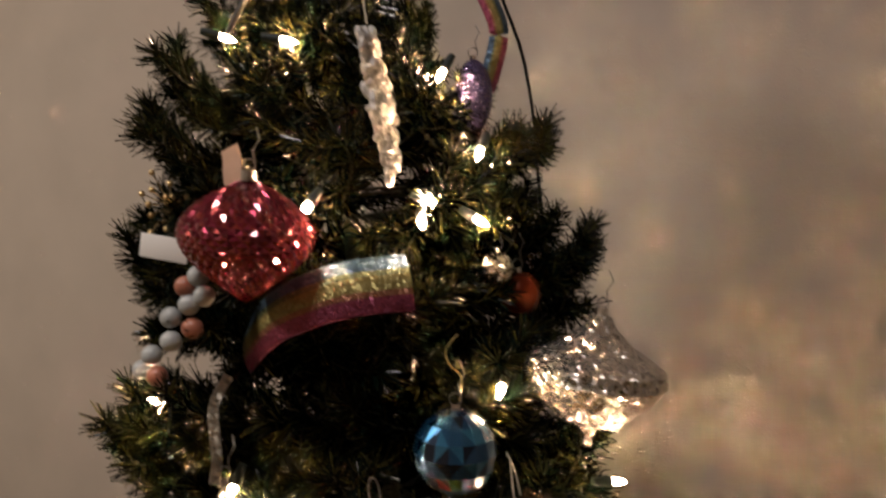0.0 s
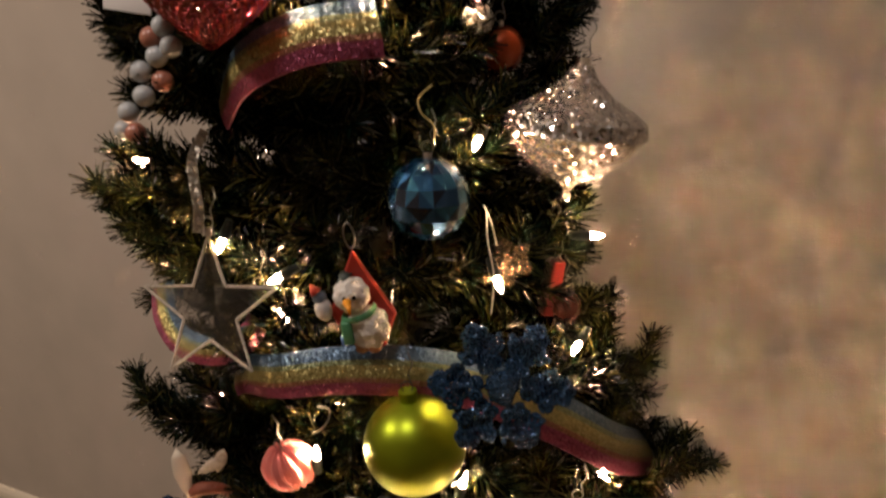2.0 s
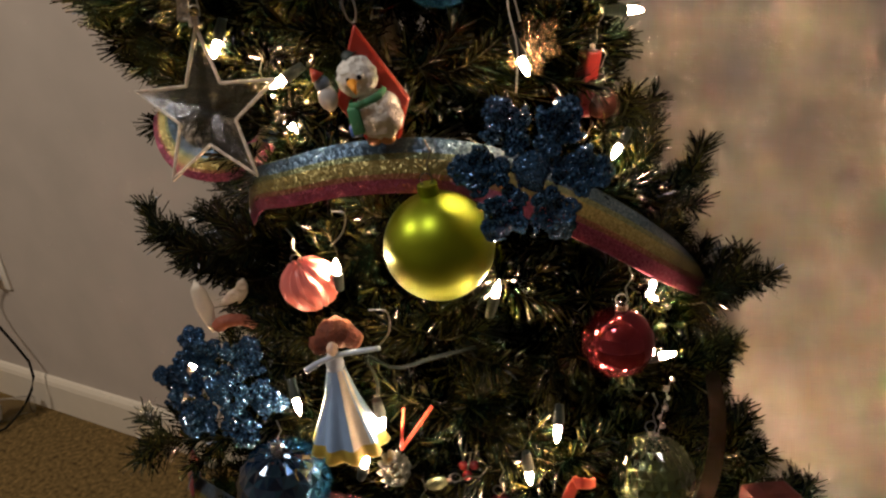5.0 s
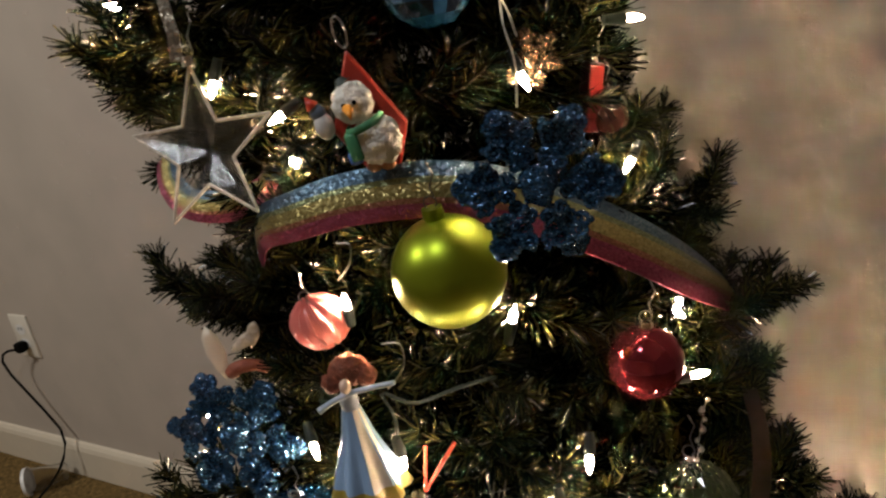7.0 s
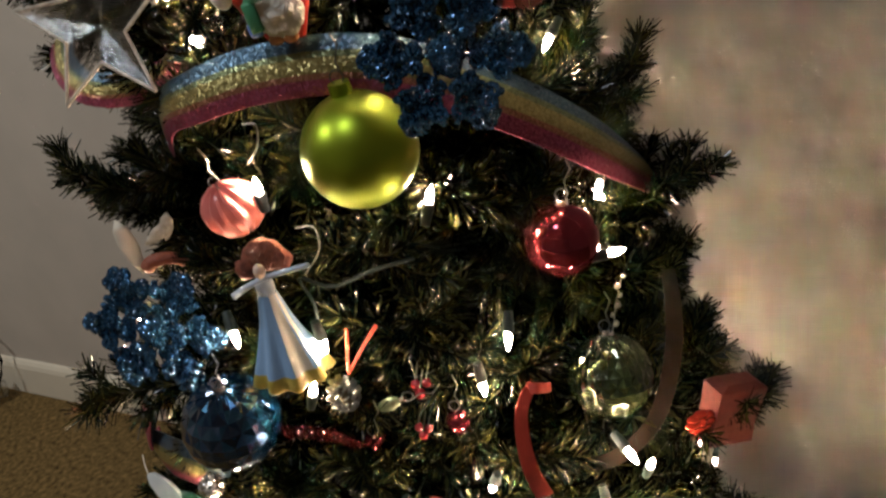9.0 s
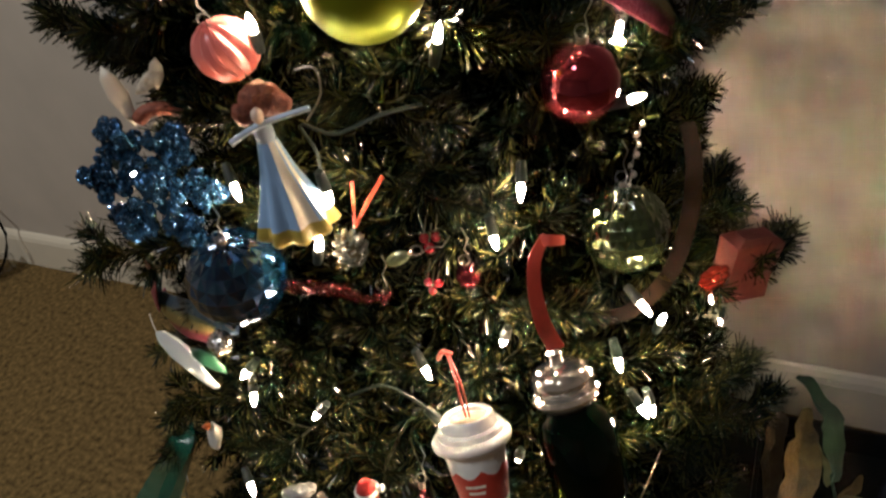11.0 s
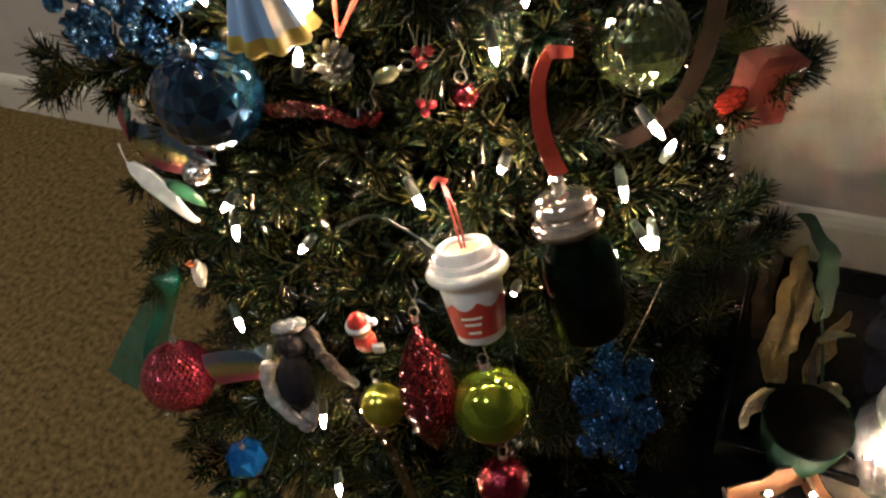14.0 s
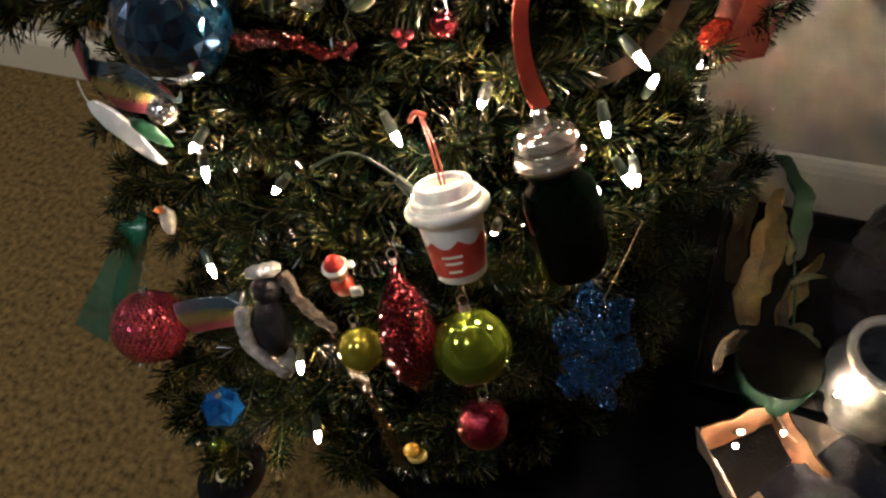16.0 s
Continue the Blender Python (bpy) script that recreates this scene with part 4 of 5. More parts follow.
# lower part
ribbon("red satin ribbon loop holding a glass bottle", [(0.079, 0.424, 0.689), (0.073, 0.415, 0.687), (0.068, 0.408, 0.677), (0.067, 0.402, 0.658), (0.070, 0.396, 0.636), (0.077, 0.396, 0.612)], 0.0064, 0.0118, plain=REDSATIN, toward=(0.1, -1, 0.5))
ribbon("red satin ribbon knot over a branch", [(0.074, 0.420, 0.689), (0.081, 0.418, 0.690), (0.087, 0.422, 0.686), (0.091, 0.430, 0.680)], 0.0078, 0.0062, plain=REDSATIN, toward=(0.1, -1, 0.7))
B = 0.0004
bottle = thing("bottle_ornament", "dark green glass bottle ornament with clear stopper", "christmas ornament", (0.078, 0.385, 0.589), -24, -9, 0)
part("stopper", lathe([(0, 68 * B), (9 * B, 67 * B), (14 * B, 60 * B), (11 * B, 50 * B), (14 * B, 42 * B), (34 * B, 37 * B), (47 * B, 28 * B), (53 * B, 16 * B), (52 * B, 5 * B), (45 * B, -3 * B), (46 * B, -7 * B), (56 * B, -10 * B), (60 * B, -18 * B), (56 * B, -28 * B), (46 * B, -36 * B), (0, -36 * B)], 40), mat("silvered_clear_glass", (0.45, 0.42, 0.37), 0.07, metal=0.8, vary=0.5, scale=120, bump=0.5, bscale=110), bottle, "clear silvered glass stopper")
part("body", lathe([(0, -30 * B), (44 * B, -34 * B), (47 * B, -46 * B), (60 * B, -60 * B), (68 * B, -90 * B), (70 * B, -205 * B), (60 * B, -226 * B), (0, -228 * B)], 36), DARKGREEN, bottle, "dark green glass body")
cup = thing("coffee_cup_ornament", "white lidded coffee cup ornament with red band", "christmas ornament", (0.012, 0.356, 0.552), -27, -5, 0)
C = 0.0004
part("lid", lathe([(0, 78 * C), (34 * C, 78 * C), (36 * C, 86 * C), (44 * C, 88 * C), (47 * C, 84 * C), (50 * C, 68 * C), (58 * C, 66 * C), (60 * C, 56 * C), (67 * C, 54 * C), (71 * C, 48 * C), (70 * C, 40 * C), (64 * C, 34 * C), (0, 34 * C)], 48), mat("white_lid_plastic", (0.60, 0.58, 0.55), 0.35, vary=0.03), cup, "white domed lid")
part("foam", lumpy(lathe([(0, 82 * C), (20 * C, 81 * C), (34 * C, 79 * C), (33 * C, 76 * C), (0, 76 * C)], 32), 0.0006, 500), mat("tan_foam_resin", (0.34, 0.24, 0.16), 0.6, vary=0.5, scale=300), cup, "tan swirl on the lid")
part("cup", lathe([(0, 36 * C), (57 * C, 36 * C), (54 * C, 20 * C), (42 * C, -78 * C), (38 * C, -82 * C), (0, -82 * C)], 40), mat("white_ceramic", (0.72, 0.69, 0.64), 0.35, vary=0.03), cup, "white tapered cup")
sleeve = bmesh.new()
seg = 60
lo, hi = [], []
for i in range(seg):
    a = 2 * math.pi * i / seg
    top = (4 - 14 * abs(math.cos(3.5 * a))) * C
    lo.append(sleeve.verts.new((44.2 * C * math.cos(a), 44.2 * C * math.sin(a), -66 * C)))
    hi.append(sleeve.verts.new(((52.6 + (top / C) * 0.11) * C * math.cos(a), (52.6 + (top / C) * 0.11) * C * math.sin(a), top)))
for i in range(seg):
    sleeve.faces.new((lo[i], lo[(i + 1) % seg], hi[(i + 1) % seg], hi[i]))
band = part("sleeve", sleeve, mat("brick_red_print", (0.36, 0.035, 0.02), 0.4), cup, "brick red band with scalloped edge")
for w, zz in ((34, -26), (28, -38), (22, -54)):
    bar = bmesh.new()
    for i in range(8):
        a0, a1 = [math.radians(-95 + (f - 4) * w / 6.5) for f in (i, i + 1)]
        r0 = (51.5 + 0.108 * zz) * C + 0.0004
        bar.faces.new([bar.verts.new((r0 * math.cos(a), r0 * math.sin(a), (zz + h) * C)) for a, h in ((a0, -2), (a1, -2), (a1, 2.5), (a0, 2.5))])
    part("lettering", bar, CREAM, band, "pale illegible line of print")
part("cord", tube(glide([(-2 * C, 0, 82 * C), (-4 * C, 0, 120 * C), (-8 * C, 0.004, 160 * C), (-16 * C, 0.012, 196 * C)], 10), 0.0008, 6), REDSATIN, cup, "red cord")
part("cord", tube(glide([(4 * C, 0, 82 * C), (4 * C, 0, 120 * C), (-2 * C, 0.004, 160 * C), (-14 * C, 0.012, 196 * C)], 10), 0.0007, 6), REDSATIN, cup, "red cord")
part("bow", tube(glide([(-32 * C, 0.012, 186 * C), (-20 * C, 0.008, 200 * C), (-6 * C, 0.010, 192 * C)], 8), 0.0019, 6), REDSATIN, cup, "red knot")
ribbon("rainbow striped glitter ribbon behind a cut glass bauble", [(-0.260, 0.540, 0.642), (-0.285, 0.565, 0.586), (-0.282, 0.560, 0.556), (-0.214, 0.488, 0.597), (-0.187, 0.489, 0.588)], 0.0428)
figure("yellow_figure", "small yellow and white figurine beside ribbon", "figurine", [
    (ball(0.008, 14, 1, 0.8, 1.1, (0, 0, 0)), mat("ochre_paint", (0.45, 0.25, 0.04), 0.5)), (ball(0.005, 12, 1, 1, 1.2, (-0.002, -0.002, -0.012)), WHITE)], (-0.251, 0.548, 0.621))
M1 = 0.0005
white_fin = thing("fish_ornament", "flat white glazed fish-shaped ornament among branches", "christmas ornament", (-0.232, 0.472, 0.570), -36, 0, 0)
part("body", slab([(x * M1, z * M1) for x, z in ((-48, 54), (-34, 56), (-8, 38), (24, 4), (28, -14), (42, -36), (54, -52), (44, -54), (30, -44), (4, -20), (-28, 12), (-44, 36))], 0.004, 0.0012), mat("white_glaze", (0.52, 0.52, 0.49), 0.3, vary=0.12, scale=90), white_fin)
part("loop", tube(glide([(-44 * M1, 0, 50 * M1), (-52 * M1, 0.002, 66 * M1), (-60 * M1, 0.006, 86 * M1)], 8), 0.0006, 5), CREAM, white_fin, "pale thread loop")
figure("green_leaf_ornament", "dark green satin leaf beside white ornament", "christmas ornament", [
    (petal(0, 0, 0.008, 0.020, -30), mat("green_satin", (0.006, 0.035, 0.018), 0.4))], (-0.205, 0.459, 0.579))
bauble("foil_bauble", "crumpled silver foil bauble", (-0.188, 0.459, 0.598), 0.0208, SILVERG)
ribbon("teal green sheer ribbon curling out of the branches", [(-0.319, 0.565, 0.399), (-0.314, 0.515, 0.412), (-0.371, 0.534, 0.335), (-0.400, 0.512, 0.304), (-0.424, 0.492, 0.274)], 0.0230, 0.0422, plain=TEAL, toward=(-0.3, -1, 0.7))
ribbon("teal green sheer ribbon tail folded over another", [(-0.318, 0.540, 0.392), (-0.338, 0.520, 0.362), (-0.362, 0.496, 0.322), (-0.366, 0.478, 0.288)], 0.0150, 0.0300, plain=TEAL, toward=(0.4, -1, 0.5))
facet_ball("faceted_bauble", "pink-red ball bauble covered in small raised diamonds", (-0.327, 0.461, 0.321), 0.0748, PINKFACET, 24, 34, -36, 5, None, 0.015, (PINKDEEP, PINKORANGE))
ribbon("rainbow striped glitter ribbon beside a red glitter bauble", [(-0.263, 0.431, 0.372), (-0.217, 0.403, 0.417), (-0.181, 0.390, 0.437), (-0.181, 0.418, 0.405)], 0.0343)
N = 0.0005
figure("magpie", "black and white bird figurine with long tail", "figurine", [
    (lumpy(ball(36 * N, 32, 0.85, 0.7, 1.5, (0, 0, 0), ball(24 * N, 24, 1, 0.9, 1, (8 * N, 0, 66 * N))), 0.0025, 150), mat("black_feather_paint", (0.006, 0.006, 0.009), 0.7, vary=0.5, bump=0.6, spec=0.15)),
    (lumpy(ball(20 * N, 24, 1.5, 0.9, 0.6, (14 * N, -0.001, 98 * N), tube(glide([(-36 * N, -0.003, 40 * N), (-44 * N, -0.005, 0), (-28 * N, -0.006, -46 * N), (4 * N, -0.004, -88 * N)], 24), 14 * N, 12, None, 0.5)), 0.003, 170), mat("white_feather_paint", (0.26, 0.25, 0.24), 0.7, vary=0.5, scale=200, bump=1.0)),
    (petal(8 * N, -66 * N, 16 * N, 34 * N, 8), mat("white_tail_paint", (0.24, 0.22, 0.19), 0.7, vary=0.5, scale=200, bump=1.0)),
    (lumpy(tube(glide([(40 * N, 0.002, 84 * N), (58 * N, -0.002, 46 * N), (76 * N, -0.002, 12 * N), (98 * N, 0.004, -24 * N)], 24), 11 * N, 12, None, 0.6), 0.0028, 180), mat("brown_white_wing_paint", (0.06, 0.045, 0.033), 0.8, vary=1.0, scale=260, bump=1.0))], (-0.150, 0.371, 0.436), -32, -4, 0)
figure("santa_bear", "small brown bear figurine in a red and white hat", "figurine", [
    (ball(0.0085, 14, 1, 0.9, 1, (0, 0, 0.004)), mat("brown_bear_paint", (0.22, 0.09, 0.03), 0.6)), (ball(0.009, 14, 1, 0.9, 1.3, (0, 0.001, -0.014)), REDP),
    (lathe([(0, 0.012), (0.005, 0.008), (0.0085, 0.001), (0, 0)], 14, None, pose(0, 0, 0.012)), mat("red_felt", (0.45, 0.03, 0.02), 0.9)),
    (lathe([(0.008, -0.002), (0.0102, 0), (0.008, 0.003)], 16, ball(0.0032, 10, 1, 1, 1, (0.012, 0, 0.012)), pose(0, 0, 0.011)), WHITE),
    (box(0.009, 0.004, 0.009, (0.011, -0.007, -0.013), 0.001), mat("white_card", (0.7, 0.68, 0.62), 0.6))], (-0.081, 0.374, 0.492))
ribbon("gold wired ribbon hanging down through the branches", [(-0.114, 0.384, 0.417), (-0.101, 0.362, 0.403), (-0.087, 0.344, 0.353), (-0.077, 0.321, 0.235)], 0.0114, plain=glitter("gold_braid", (0.045, 0.030, 0.010), 700, 0.8, 0.8, 0.2, 0.8))
drop = thing("glitter_drop", "large red glitter teardrop ornament", "christmas ornament", (-0.037, 0.345, 0.450), -40, -3, 0)
H = 0.0004
part("body", lathe([(0, -130 * H), (10 * H, -118 * H), (34 * H, -90 * H), (52 * H, -40 * H), (55 * H, 0), (48 * H, 45 * H), (28 * H, 85 * H), (10 * H, 112 * H), (4 * H, 135 * H), (0, 138 * H)], 40), REDG, drop)
cap(drop, 134 * H, 0.003, 0.005)
bauble("glass_bauble", "shiny lime green glass ball bauble", (0.012, 0.332, 0.438), 0.0598, LIMEGLASS)
bauble("glass_bauble", "olive yellow glass ball bauble", (-0.081, 0.356, 0.411), 0.0394, mat("olive_glass", (0.22, 0.20, 0.02), 0.08, metal=0.6))
snowflake("blue beaded glitter snowflake ornament low on the tree", (0.109, 0.337, 0.412), 0.0510, glitter("dark_blue_glitter", (0.008, 0.038, 0.11), 800, 0.6, 0.6, 0.2), -38, 5, 52)
string("hanging_thread", "gold thread above a low blue snowflake", [(0.114, 0.352, 0.453), (0.132, 0.373, 0.472), (0.151, 0.402, 0.480)], 0.0004, mat("dull_gold_thread", (0.09, 0.06, 0.025), 0.6))
gem = facet_ball("gem_ornament", "bright blue cut gem cube ornament", (-0.248, 0.376, 0.291), 0.0440, mat("bright_blue_gem", (0.012, 0.09, 0.32), 0.1, metal=0.5, vary=0.2), 4, 6, 0, 10)
bauble("small_bauble", "small round yellow-green glass bauble", (-0.266, 0.355, 0.250), 0.0186, LIMEGLASS)
bauble("glitter_bauble", "crimson foil bauble low on the tree", (0.010, 0.311, 0.343), 0.0442, mat("crimson_foil", (0.13, 0.009, 0.020), 0.2, metal=0.8, bump=1.0, bscale=160))
figure("yellow_duck", "small yellow duck figurine", "figurine", [
    (ball(0.0075, 14, 1, 0.9, 0.9, (0, 0, 0)), mat("yellow_paint", (0.62, 0.33, 0.03), 0.45)), (ball(0.008, 14, 1.2, 0.9, 0.9, (0.003, 0, -0.013)), mat("pale_yellow_paint", (0.58, 0.45, 0.12), 0.45))], (-0.057, 0.308, 0.307))
stocking = thing("felt_stocking", "black felt stocking with white scroll embroidery low on the tree", "christmas stocking", (-0.262, 0.336, 0.212))
stocking.matrix_world = look((-0.262, 0.336, 0.212), (0.04, 0.055, 0.93)) @ pose(0, 0, 0, 0, 180, 0)
part("body", lumpy(ball(0.040, 32, 1, 0.75, 0.35), 0.004, 40), mat("black_felt_cloth", (0.006, 0.006, 0.007), 0.95, vary=0.4, spec=0.1), stocking)
for ox, oy, size, way in ((-0.006, 0.006, 0.010, 1), (0.016, -0.006, 0.008, -1)):
    part("scroll", tube([(ox + way * size * (1 - 0.09 * k) * math.cos(0.55 * k), oy + size * (1 - 0.09 * k) * math.sin(0.55 * k), 0.0165) for k in range(10)], 0.0014, 6), WHITE, stocking, "white embroidered scroll")
figure("white_bird", "small ragged white bird ornament by the teal ribbon", "figurine", [
    (lumpy(ball(0.010, 18, 0.7, 0.6, 1.5), 0.003, 160), mat("dull_white_plush", (0.42, 0.39, 0.34), 0.9, vary=0.4, scale=200)), (lathe([(0, 0.010), (0.004, 0), (0, -0.001)], 8, None, pose(-0.005, -0.004, 0.014, 60, -40, 0)), mat("orange_beak_paint", (0.45, 0.12, 0.03), 0.5))], (-0.269, 0.508, 0.427), -20, 10, 0)

for place in ((0.399, 0.405, 0.120), (0.282, 0.367, 0.090), (0.294, 0.387, 0.080), (0.346, 0.386, 0.070)):
    copy_thing(fairy, pose(*place, rnd.uniform(10, 40), rnd.uniform(-30, 30), rnd.uniform(-40, 40)))

# the light string
string_cord = thing("light_string", "dark green fairy light cord winding through branches", "light string", (0, AXIS_Y, 0.6))
lights_at = sorted((o.matrix_world.translation.copy() for o in scene.objects if o.name.startswith("fairy_light") and o.matrix_basis.translation.x < 0.3), key=lambda p: -p.z)
for a, b in zip(lights_at, lights_at[1:]):
    if (a - b).length < 0.30:
        inward = (axis_at((a.z + b.z) / 2) - (a + b) / 2).normalized()
        line = glide([a, a.lerp(b, 0.25) + inward * 0.03, a.lerp(b, 0.75) + inward * 0.03, b], 10)
        part("cord", tube([p - Vector((0, AXIS_Y, 0.6)) for p in line], 0.0011, 5), WIRE, string_cord)
string("extension_lead", "thick grey-green light cord over a branch", [(-0.061, 0.442, 0.742), (-0.056, 0.434, 0.770), (-0.061, 0.434, 0.790), (-0.041, 0.432, 0.781), (-0.012, 0.432, 0.789), (0.012, 0.451, 0.783)], 0.0012, mat("grey_green_cord", (0.014, 0.021, 0.019), 0.7, spec=0.2))
string("extension_lead", "dark cord lying over lower branches", [(-0.082, 0.410, 0.572), (-0.050, 0.398, 0.593), (-0.028, 0.389, 0.584), (-0.013, 0.385, 0.565)], 0.0011, mat("dark_green_cord", (0.008, 0.013, 0.011), 0.75, spec=0.2))
string("power_cord", "thin black power cord hanging beside the tree top", [(0.043, 0.660, 1.407), (0.053, 0.660, 1.378), (0.070, 0.660, 1.333), (0.080, 0.660, 1.283), (0.084, 0.660, 1.238), (0.090, 0.660, 1.176), (0.085, 0.660, 1.151)], 0.0016, BLACK)
string("power_cord", "grey cord at the tree top", [(-0.140, 0.550, 1.359), (-0.151, 0.550, 1.340), (-0.165, 0.570, 1.329), (-0.176, 0.600, 1.320)], 0.0022, mat("grey_cord", (0.12, 0.12, 0.12), 0.4))

# ---- wall outlet and its cord ----
outlet = thing("wall_outlet", "cream wall outlet plate with a black plug in it", "outlet", on_wall(-1.315, 0.398, 0.003), 0, 0, WALL_TURN)
part("plate", box(0.070, 0.006, 0.114, (0, 0, 0), 0.002), mat("cream_plastic", (0.72, 0.66, 0.55), 0.35, vary=0.03), outlet, "cream plastic cover plate")
for zz in (0.019, -0.019):
    recess = lathe([(0, 0), (0.016, 0), (0.017, 0.0015), (0, 0.0015)], 24, None, pose(0, -0.0028, zz, 90) @ Matrix.Diagonal((1, 0.82, 1, 1)))
    socket = part("socket", recess, WHITE, outlet, "socket face with slots")
    for xx in (-0.006, 0.006):
        part("slot", box(0.002, 0.001, 0.008, (xx, -0.0046, zz + 0.002)), BLACK, socket)
plug = part("plug", box(0.024, 0.026, 0.026, (0, -0.018, -0.021), 0.006), BLACK, outlet, "black moulded plug")
pt = [on_wall(-1.315, 0.377, 0.035), on_wall(-1.345, 0.372, 0.05), on_wall(-1.362, 0.33, 0.05), on_wall(-1.33, 0.24, 0.035), on_wall(-1.27, 0.15, 0.03), on_wall(-1.265, 0.09, 0.05), on_wall(-1.30, 0.03, 0.08), on_wall(-1.315, 0.006, 0.14), on_wall(-1.42, 0.005, 0.22), on_wall(-1.70, 0.005, 0.24)]
string("power_cord", "black power cord drooping from outlet to carpet", pt, 0.0032, BLACK)
jar = thing("plastic_cup", "clear plastic cup lying on carpet by baseboard", "cup", on_wall(-1.33, 0.033, 0.075), 0, 90, 200)
part("cup", lathe([(0, -0.045), (0.022, -0.045), (0.032, 0.045), (0.0305, 0.045), (0.021, -0.043), (0, -0.043)], 32), clear("clear_plastic", (0.9, 0.9, 0.9), 0.08, 1.3), jar, "clear plastic cup")
part("lid", lathe([(0, 0.044), (0.012, 0.044), (0.014, 0.047), (0.033, 0.047), (0.034, 0.042), (0.036, 0.042), (0.036, 0.050), (0.012, 0.051), (0, 0.051)], 32), WHITE, jar, "white ring lid")

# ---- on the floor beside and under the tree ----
# wide near-black skirt: the deep shade under the tree is in its colour
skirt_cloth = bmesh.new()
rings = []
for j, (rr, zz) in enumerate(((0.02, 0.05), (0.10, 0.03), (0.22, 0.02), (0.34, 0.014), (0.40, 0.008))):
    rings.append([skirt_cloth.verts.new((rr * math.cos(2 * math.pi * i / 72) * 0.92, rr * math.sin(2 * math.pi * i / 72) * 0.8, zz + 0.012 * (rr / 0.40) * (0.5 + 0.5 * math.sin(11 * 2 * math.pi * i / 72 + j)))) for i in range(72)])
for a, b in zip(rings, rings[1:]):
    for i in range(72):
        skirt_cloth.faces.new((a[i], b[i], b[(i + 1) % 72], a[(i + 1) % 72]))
tree_skirt = part("tree_skirt", skirt_cloth, mat("shade_black_felt", (0.0032, 0.0032, 0.0036), 0.95, vary=0.3, bump=0.6, spec=0.04))
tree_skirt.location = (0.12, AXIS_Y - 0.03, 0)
tagged(tree_skirt, "felt tree skirt, coloured near black for the shade under the tree", "tree skirt")
# crate kept near black so its colour holds the corner's shade
crate = thing("storage_crate", "open black plastic storage crate, colour deepened for the unlit corner", "crate", (0.47, 0.55, 0), 0, 0, WALL_TURN)
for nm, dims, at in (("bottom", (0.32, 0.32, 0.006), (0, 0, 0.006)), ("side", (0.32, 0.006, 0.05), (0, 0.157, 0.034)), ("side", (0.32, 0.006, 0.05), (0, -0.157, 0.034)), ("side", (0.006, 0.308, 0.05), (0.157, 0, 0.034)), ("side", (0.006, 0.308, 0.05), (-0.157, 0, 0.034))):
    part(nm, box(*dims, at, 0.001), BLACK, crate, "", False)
plant = thing("potted_plant", "withered plant with yellow, brown and green leaves in green pot", "plant", (0.354, 0.456, 0.012))
part("pot", lathe([(0, 0), (0.036, 0), (0.050, 0.100), (0.0495, 0.102), (0.0485, 0.102), (0.047, 0.09), (0, 0.085)], 36), mat("dark_green_plastic", (0.0012, 0.008, 0.005), 0.8, spec=0.06), plant, "dark green plastic pot")
part("soil", lumpy(lathe([(0, 0.108), (0.028, 0.106), (0.0477, 0.102), (0.046, 0.092), (0, 0.088)], 36), 0.004, 90), mat("black_soil", (0.0025, 0.0024, 0.002), 0.95, vary=0.6, scale=200, spec=0.03), plant, "black soil")
TAN = mat("withered_tan_leaf", (0.115, 0.075, 0.016), 0.6, vary=0.8, scale=60, bump=1.0, bscale=200)
DRY = mat("dry_brown_leaf", (0.035, 0.022, 0.008), 0.7, vary=0.8, scale=60, bump=1.0, bscale=200)
PALE = mat("pale_green_leaf", (0.12, 0.11, 0.045), 0.5, vary=0.5, scale=80)
LEAFG = mat("green_leaf", (0.012, 0.04, 0.018), 0.4, vary=0.3, scale=60)
def blade(points, w, material, label):
    line = glide([Vector(p) - plant.matrix_world.translation for p in points], 14)
    bm = bmesh.new()
    prev = None
    for i, p in enumerate(line):
        f = i / 14
        ww = 0.74 * w * (0.25 + 0.75 * math.sin(math.pi * min(1, 0.12 + f * 0.9)))
        d = (line[min(i + 1, 14)] - line[max(i - 1, 0)]).normalized()
        sd = d.cross(Vector((0.2, -1, 0.5))).normalized()
        n = sd.cross(d).normalized()
        row = [bm.verts.new(p + sd * ww * e + n * (0.25 * ww * abs(e) + 0.1 * ww * math.sin(9 * f + 3 * e))) for e in (-1, -0.5, 0, 0.5, 1)]
        for v in row:
            v.co += Vector(noise.noise_vector((v.co + plant.matrix_world.translation) * 48.0)) * 0.0075
        row += [bm.verts.new(v.co - n * 0.0008) for v in reversed(row)]
        if prev:
            for k in range(10):
                bm.faces.new((prev[k], prev[(k + 1) % 10], row[(k + 1) % 10], row[k]))
        prev = row
    part("leaf", bm, material, plant, label)
blade([(0.336, 0.520, 0.096), (0.341, 0.546, 0.120), (0.356, 0.572, 0.178), (0.362, 0.588, 0.215), (0.367, 0.602, 0.252)], 0.031, TAN, "withered tan leaf")
blade([(0.374, 0.512, 0.090), (0.386, 0.530, 0.110), (0.404, 0.548, 0.135), (0.424, 0.566, 0.170)], 0.017, TAN, "withered tan leaf")
blade([(0.396, 0.560, 0.170), (0.393, 0.576, 0.220), (0.380, 0.584, 0.268), (0.366, 0.596, 0.296), (0.354, 0.606, 0.303)], 0.015, LEAFG, "dark green arching leaf")
blade([(0.395, 0.565, 0.150), (0.392, 0.578, 0.176), (0.378, 0.588, 0.194), (0.370, 0.590, 0.200)], 0.007, PALE, "narrow pale leaf")
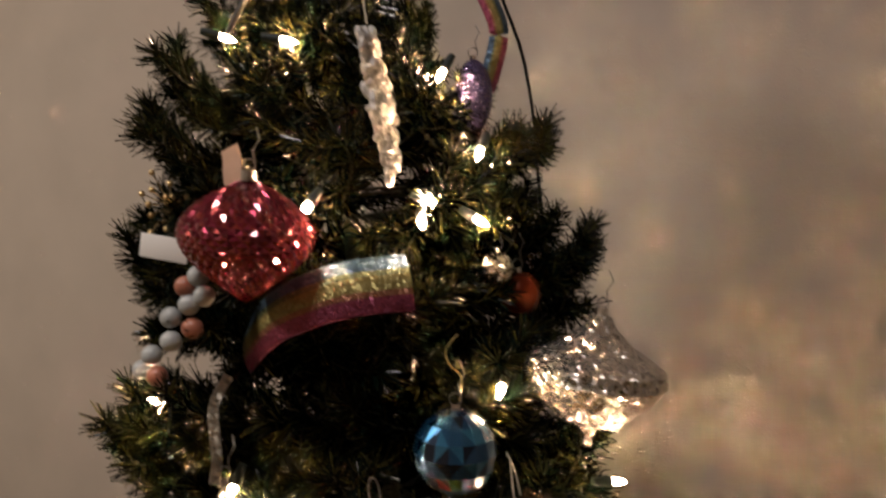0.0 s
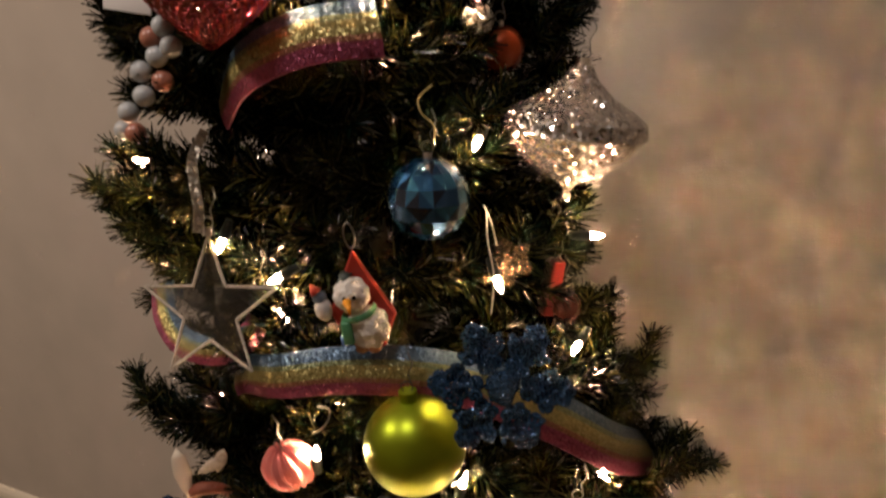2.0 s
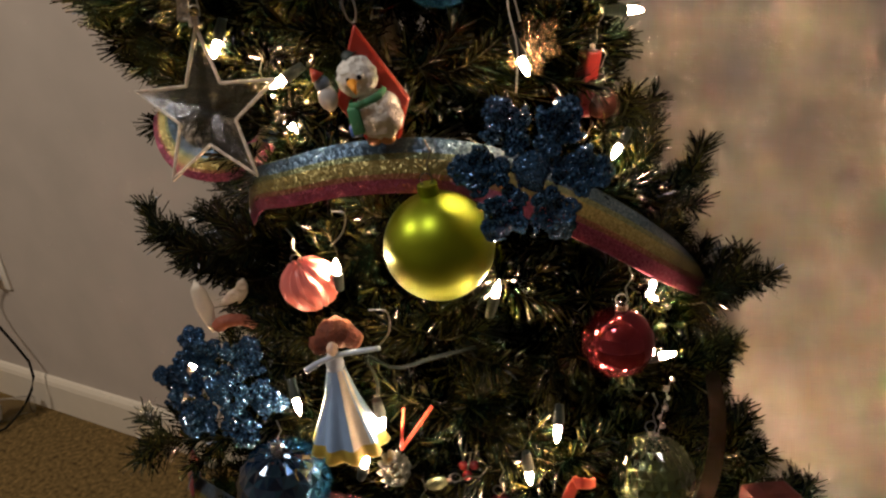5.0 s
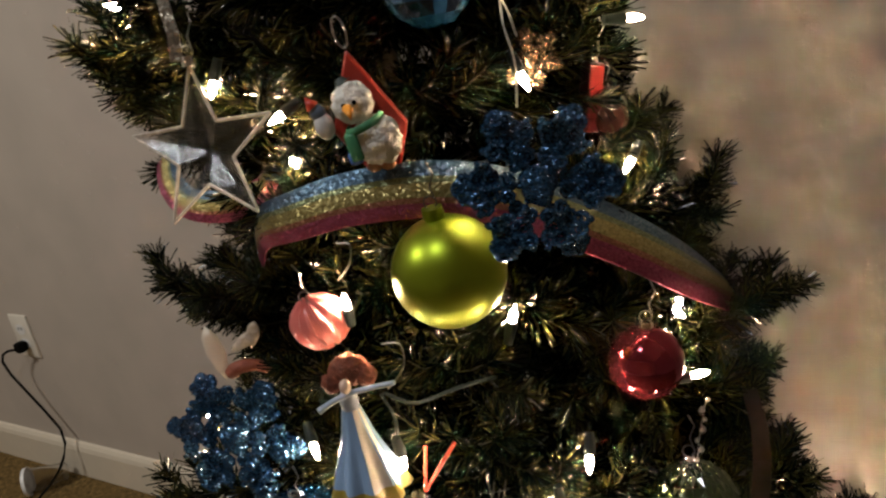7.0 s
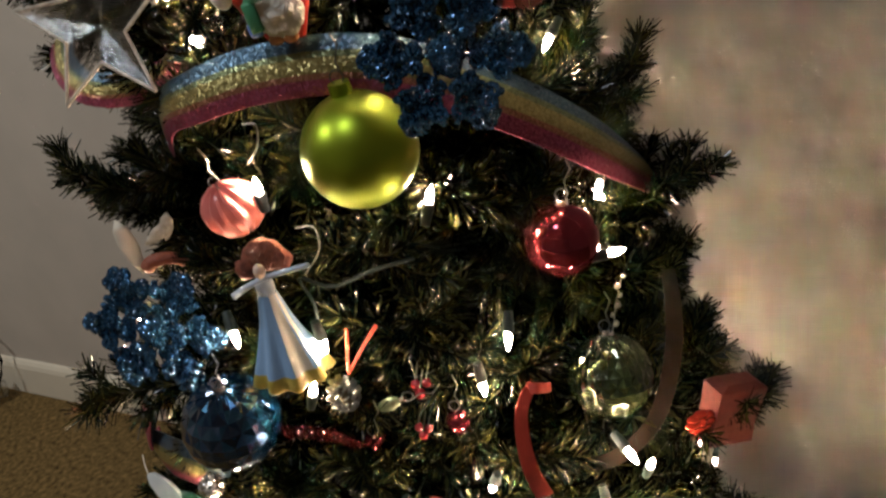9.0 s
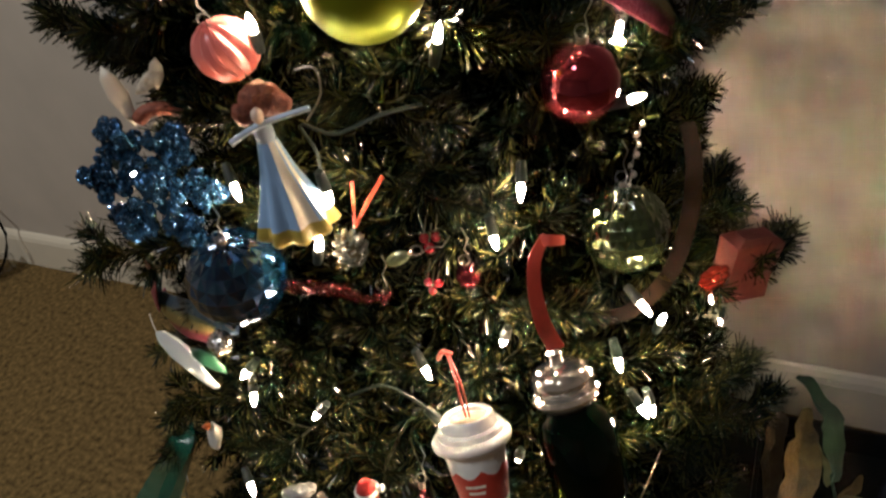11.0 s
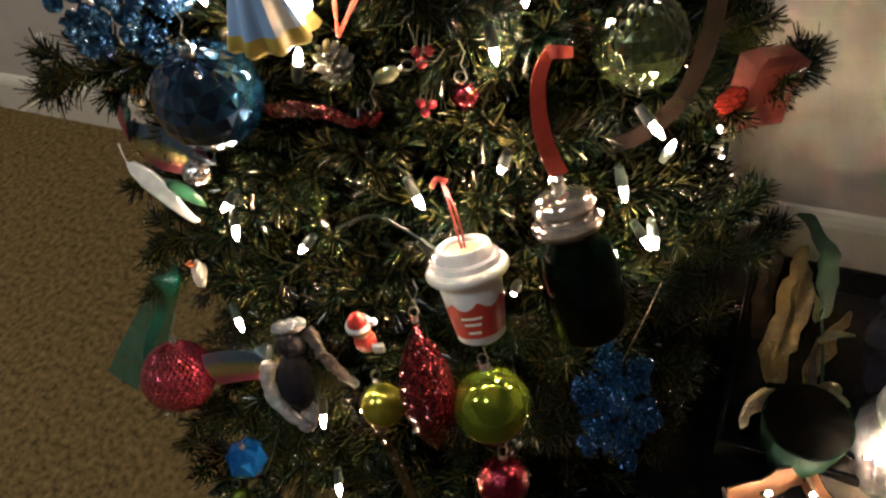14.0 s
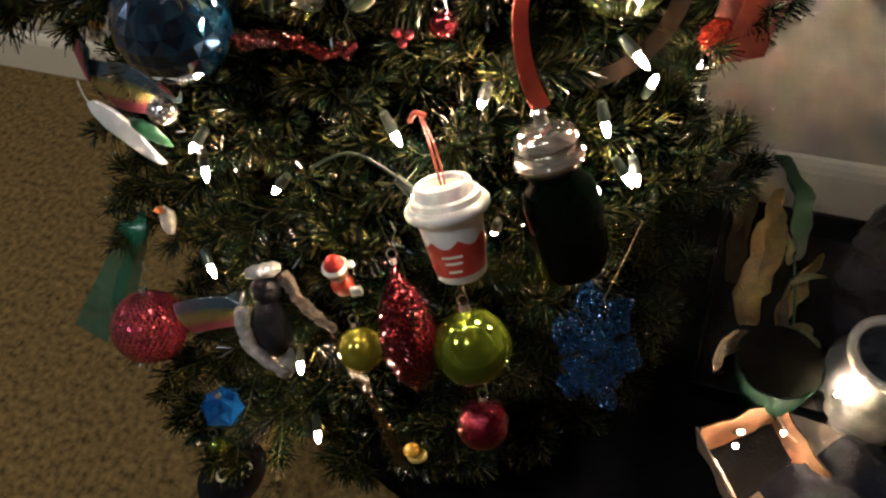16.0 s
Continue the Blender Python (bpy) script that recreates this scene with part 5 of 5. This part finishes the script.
blade([(0.388, 0.546, 0.148), (0.402, 0.545, 0.155), (0.424, 0.541, 0.150)], 0.008, PALE, "narrow pale leaf")
blade([(0.376, 0.505, 0.100), (0.392, 0.500, 0.112), (0.404, 0.490, 0.104), (0.412, 0.478, 0.090)], 0.009, PALE, "curled pale leaf")
blade([(0.336, 0.575, 0.110), (0.334, 0.600, 0.160), (0.344, 0.618, 0.205), (0.350, 0.626, 0.225)], 0.020, DRY, "dry brown leaf")
blade([(0.330, 0.500, 0.096), (0.310, 0.492, 0.118), (0.290, 0.476, 0.108), (0.284, 0.462, 0.092)], 0.014, DRY, "curled dry brown leaf")
blade([(0.366, 0.480, 0.096), (0.376, 0.520, 0.115), (0.392, 0.552, 0.140)], 0.010, DRY, "thin dry brown leaf")
part("stem", tube([Vector(p) - plant.matrix_world.translation for p in glide([(0.372, 0.470, 0.085), (0.385, 0.500, 0.105), (0.394, 0.545, 0.140), (0.396, 0.578, 0.165)], 10)], 0.0018, 6), LEAFG, plant, "thin green stem")
globe = thing("glass_jar", "clear glass jar with a pale rim lit by a fairy light", "jar", (0.462, 0.428, 0.0), 0, 0, 20)
part("body", lumpy(lathe([(0, 0.0), (0.040, 0.002), (0.056, 0.020), (0.062, 0.070), (0.058, 0.120), (0.046, 0.146), (0.043, 0.156), (0.039, 0.156), (0.042, 0.144), (0.054, 0.118), (0.058, 0.070), (0.052, 0.022), (0, 0.008)], 48), 0.003, 30), mat("grey_clear_glass", (0.16, 0.16, 0.165), 0.08, vary=0.8, scale=40, bump=0.6, bscale=60, coat=0.6), globe, "smoky clear glass body")
part("rim", tube([(0.046 * math.cos(a), 0.046 * math.sin(a), 0.156) for a in np.linspace(0, 2 * math.pi, 41)], 0.0055, 10), mat("pale_cream_rim", (0.50, 0.46, 0.40), 0.3, vary=0.2), globe, "thick pale rim")
film = lumpy(ball(0.060, 48, 0.85, 0.7, 2.4, (0, 0, 0.144)), 0.014, 26)
lumpy(film, 0.007, 70)
plastic_bag = thing("plastic_bag", "crumpled grey plastic bag standing by the crate", "bag", (0.500, 0.545, 0.0), 0, 0, 10)
part("film", film, mat("grey_film", (0.028, 0.028, 0.034), 0.2, vary=0.8, scale=40, bump=0.8, bscale=60, coat=0.3), plastic_bag)
CP = mat("cream_paper", (0.58, 0.44, 0.30), 0.7, vary=0.35, scale=30, bump=0.6, bscale=60)
BROWNP = mat("brown_paper_lining", (0.10, 0.045, 0.018), 0.7, vary=0.7, scale=60, bump=0.6, bscale=80)
paper = thing("paper_box", "open cream paper box with brown lining lit from inside", "box", (0.316, 0.362, 0.0), 0, 0, 14)


def crumpled(name, dims, at, turn, material, label):
    sheet = box(*dims)
    bmesh.ops.subdivide_edges(sheet, edges=[e for e in sheet.edges if e.calc_length() > 0.03], cuts=7, use_grid_fill=True)
    for v in sheet.verts:
        v.co += Vector(noise.noise_vector((v.co + Vector(at)) * 38.0)) * 0.005
    flap = part(name, sheet, material, paper, label)
    flap.matrix_local = pose(*at, *turn)


part("bottom", box(0.10, 0.09, 0.003, (0, 0, 0.004)), CP, paper, "", False)
crumpled("side", (0.10, 0.002, 0.075), (0, 0.045, 0.040), (-6, 0, 0), BROWNP, "brown lined back side")
crumpled("side", (0.10, 0.002, 0.022), (0, -0.045, 0.014), (14, 0, 0), CP, "crumpled cream front side")
crumpled("side", (0.002, 0.09, 0.095), (-0.052, 0, 0.048), (0, -12, 0), CP, "crumpled cream side")
crumpled("side", (0.002, 0.09, 0.060), (0.052, 0, 0.032), (0, 10, 0), BROWNP, "brown lined side")
crumpled("flap", (0.085, 0.075, 0.002), (0.094, 0.018, 0.040), (0, 8, 10), CP, "cream flap folded out flat")
cloth = bmesh.new()
grid = [[cloth.verts.new((0.010 * i, 0.010 * j, 0.050 - 0.10 * ((i - 8) / 12) ** 2 * 0.4 + 0.014 * math.sin(0.9 * i + 0.4 * j) + 0.008 * math.sin(0.7 * j - 0.5 * i))) for j in range(13)] for i in range(17)]
for i in range(16):
    for j in range(12):
        cloth.faces.new((grid[i][j], grid[i + 1][j], grid[i + 1][j + 1], grid[i][j + 1]))
bmesh.ops.solidify(cloth, geom=list(cloth.faces), thickness=0.003)
folded = part("folded_cloth", cloth, mat("navy_grey_cloth", (0.022, 0.023, 0.034), 0.9, vary=0.4, scale=80, bump=0.6, bscale=300))
folded.matrix_world = pose(0.352, 0.222, 0.012, 0, 0, 22)
tagged(folded, "rumpled navy grey cloth lying beside the paper box", "cloth")
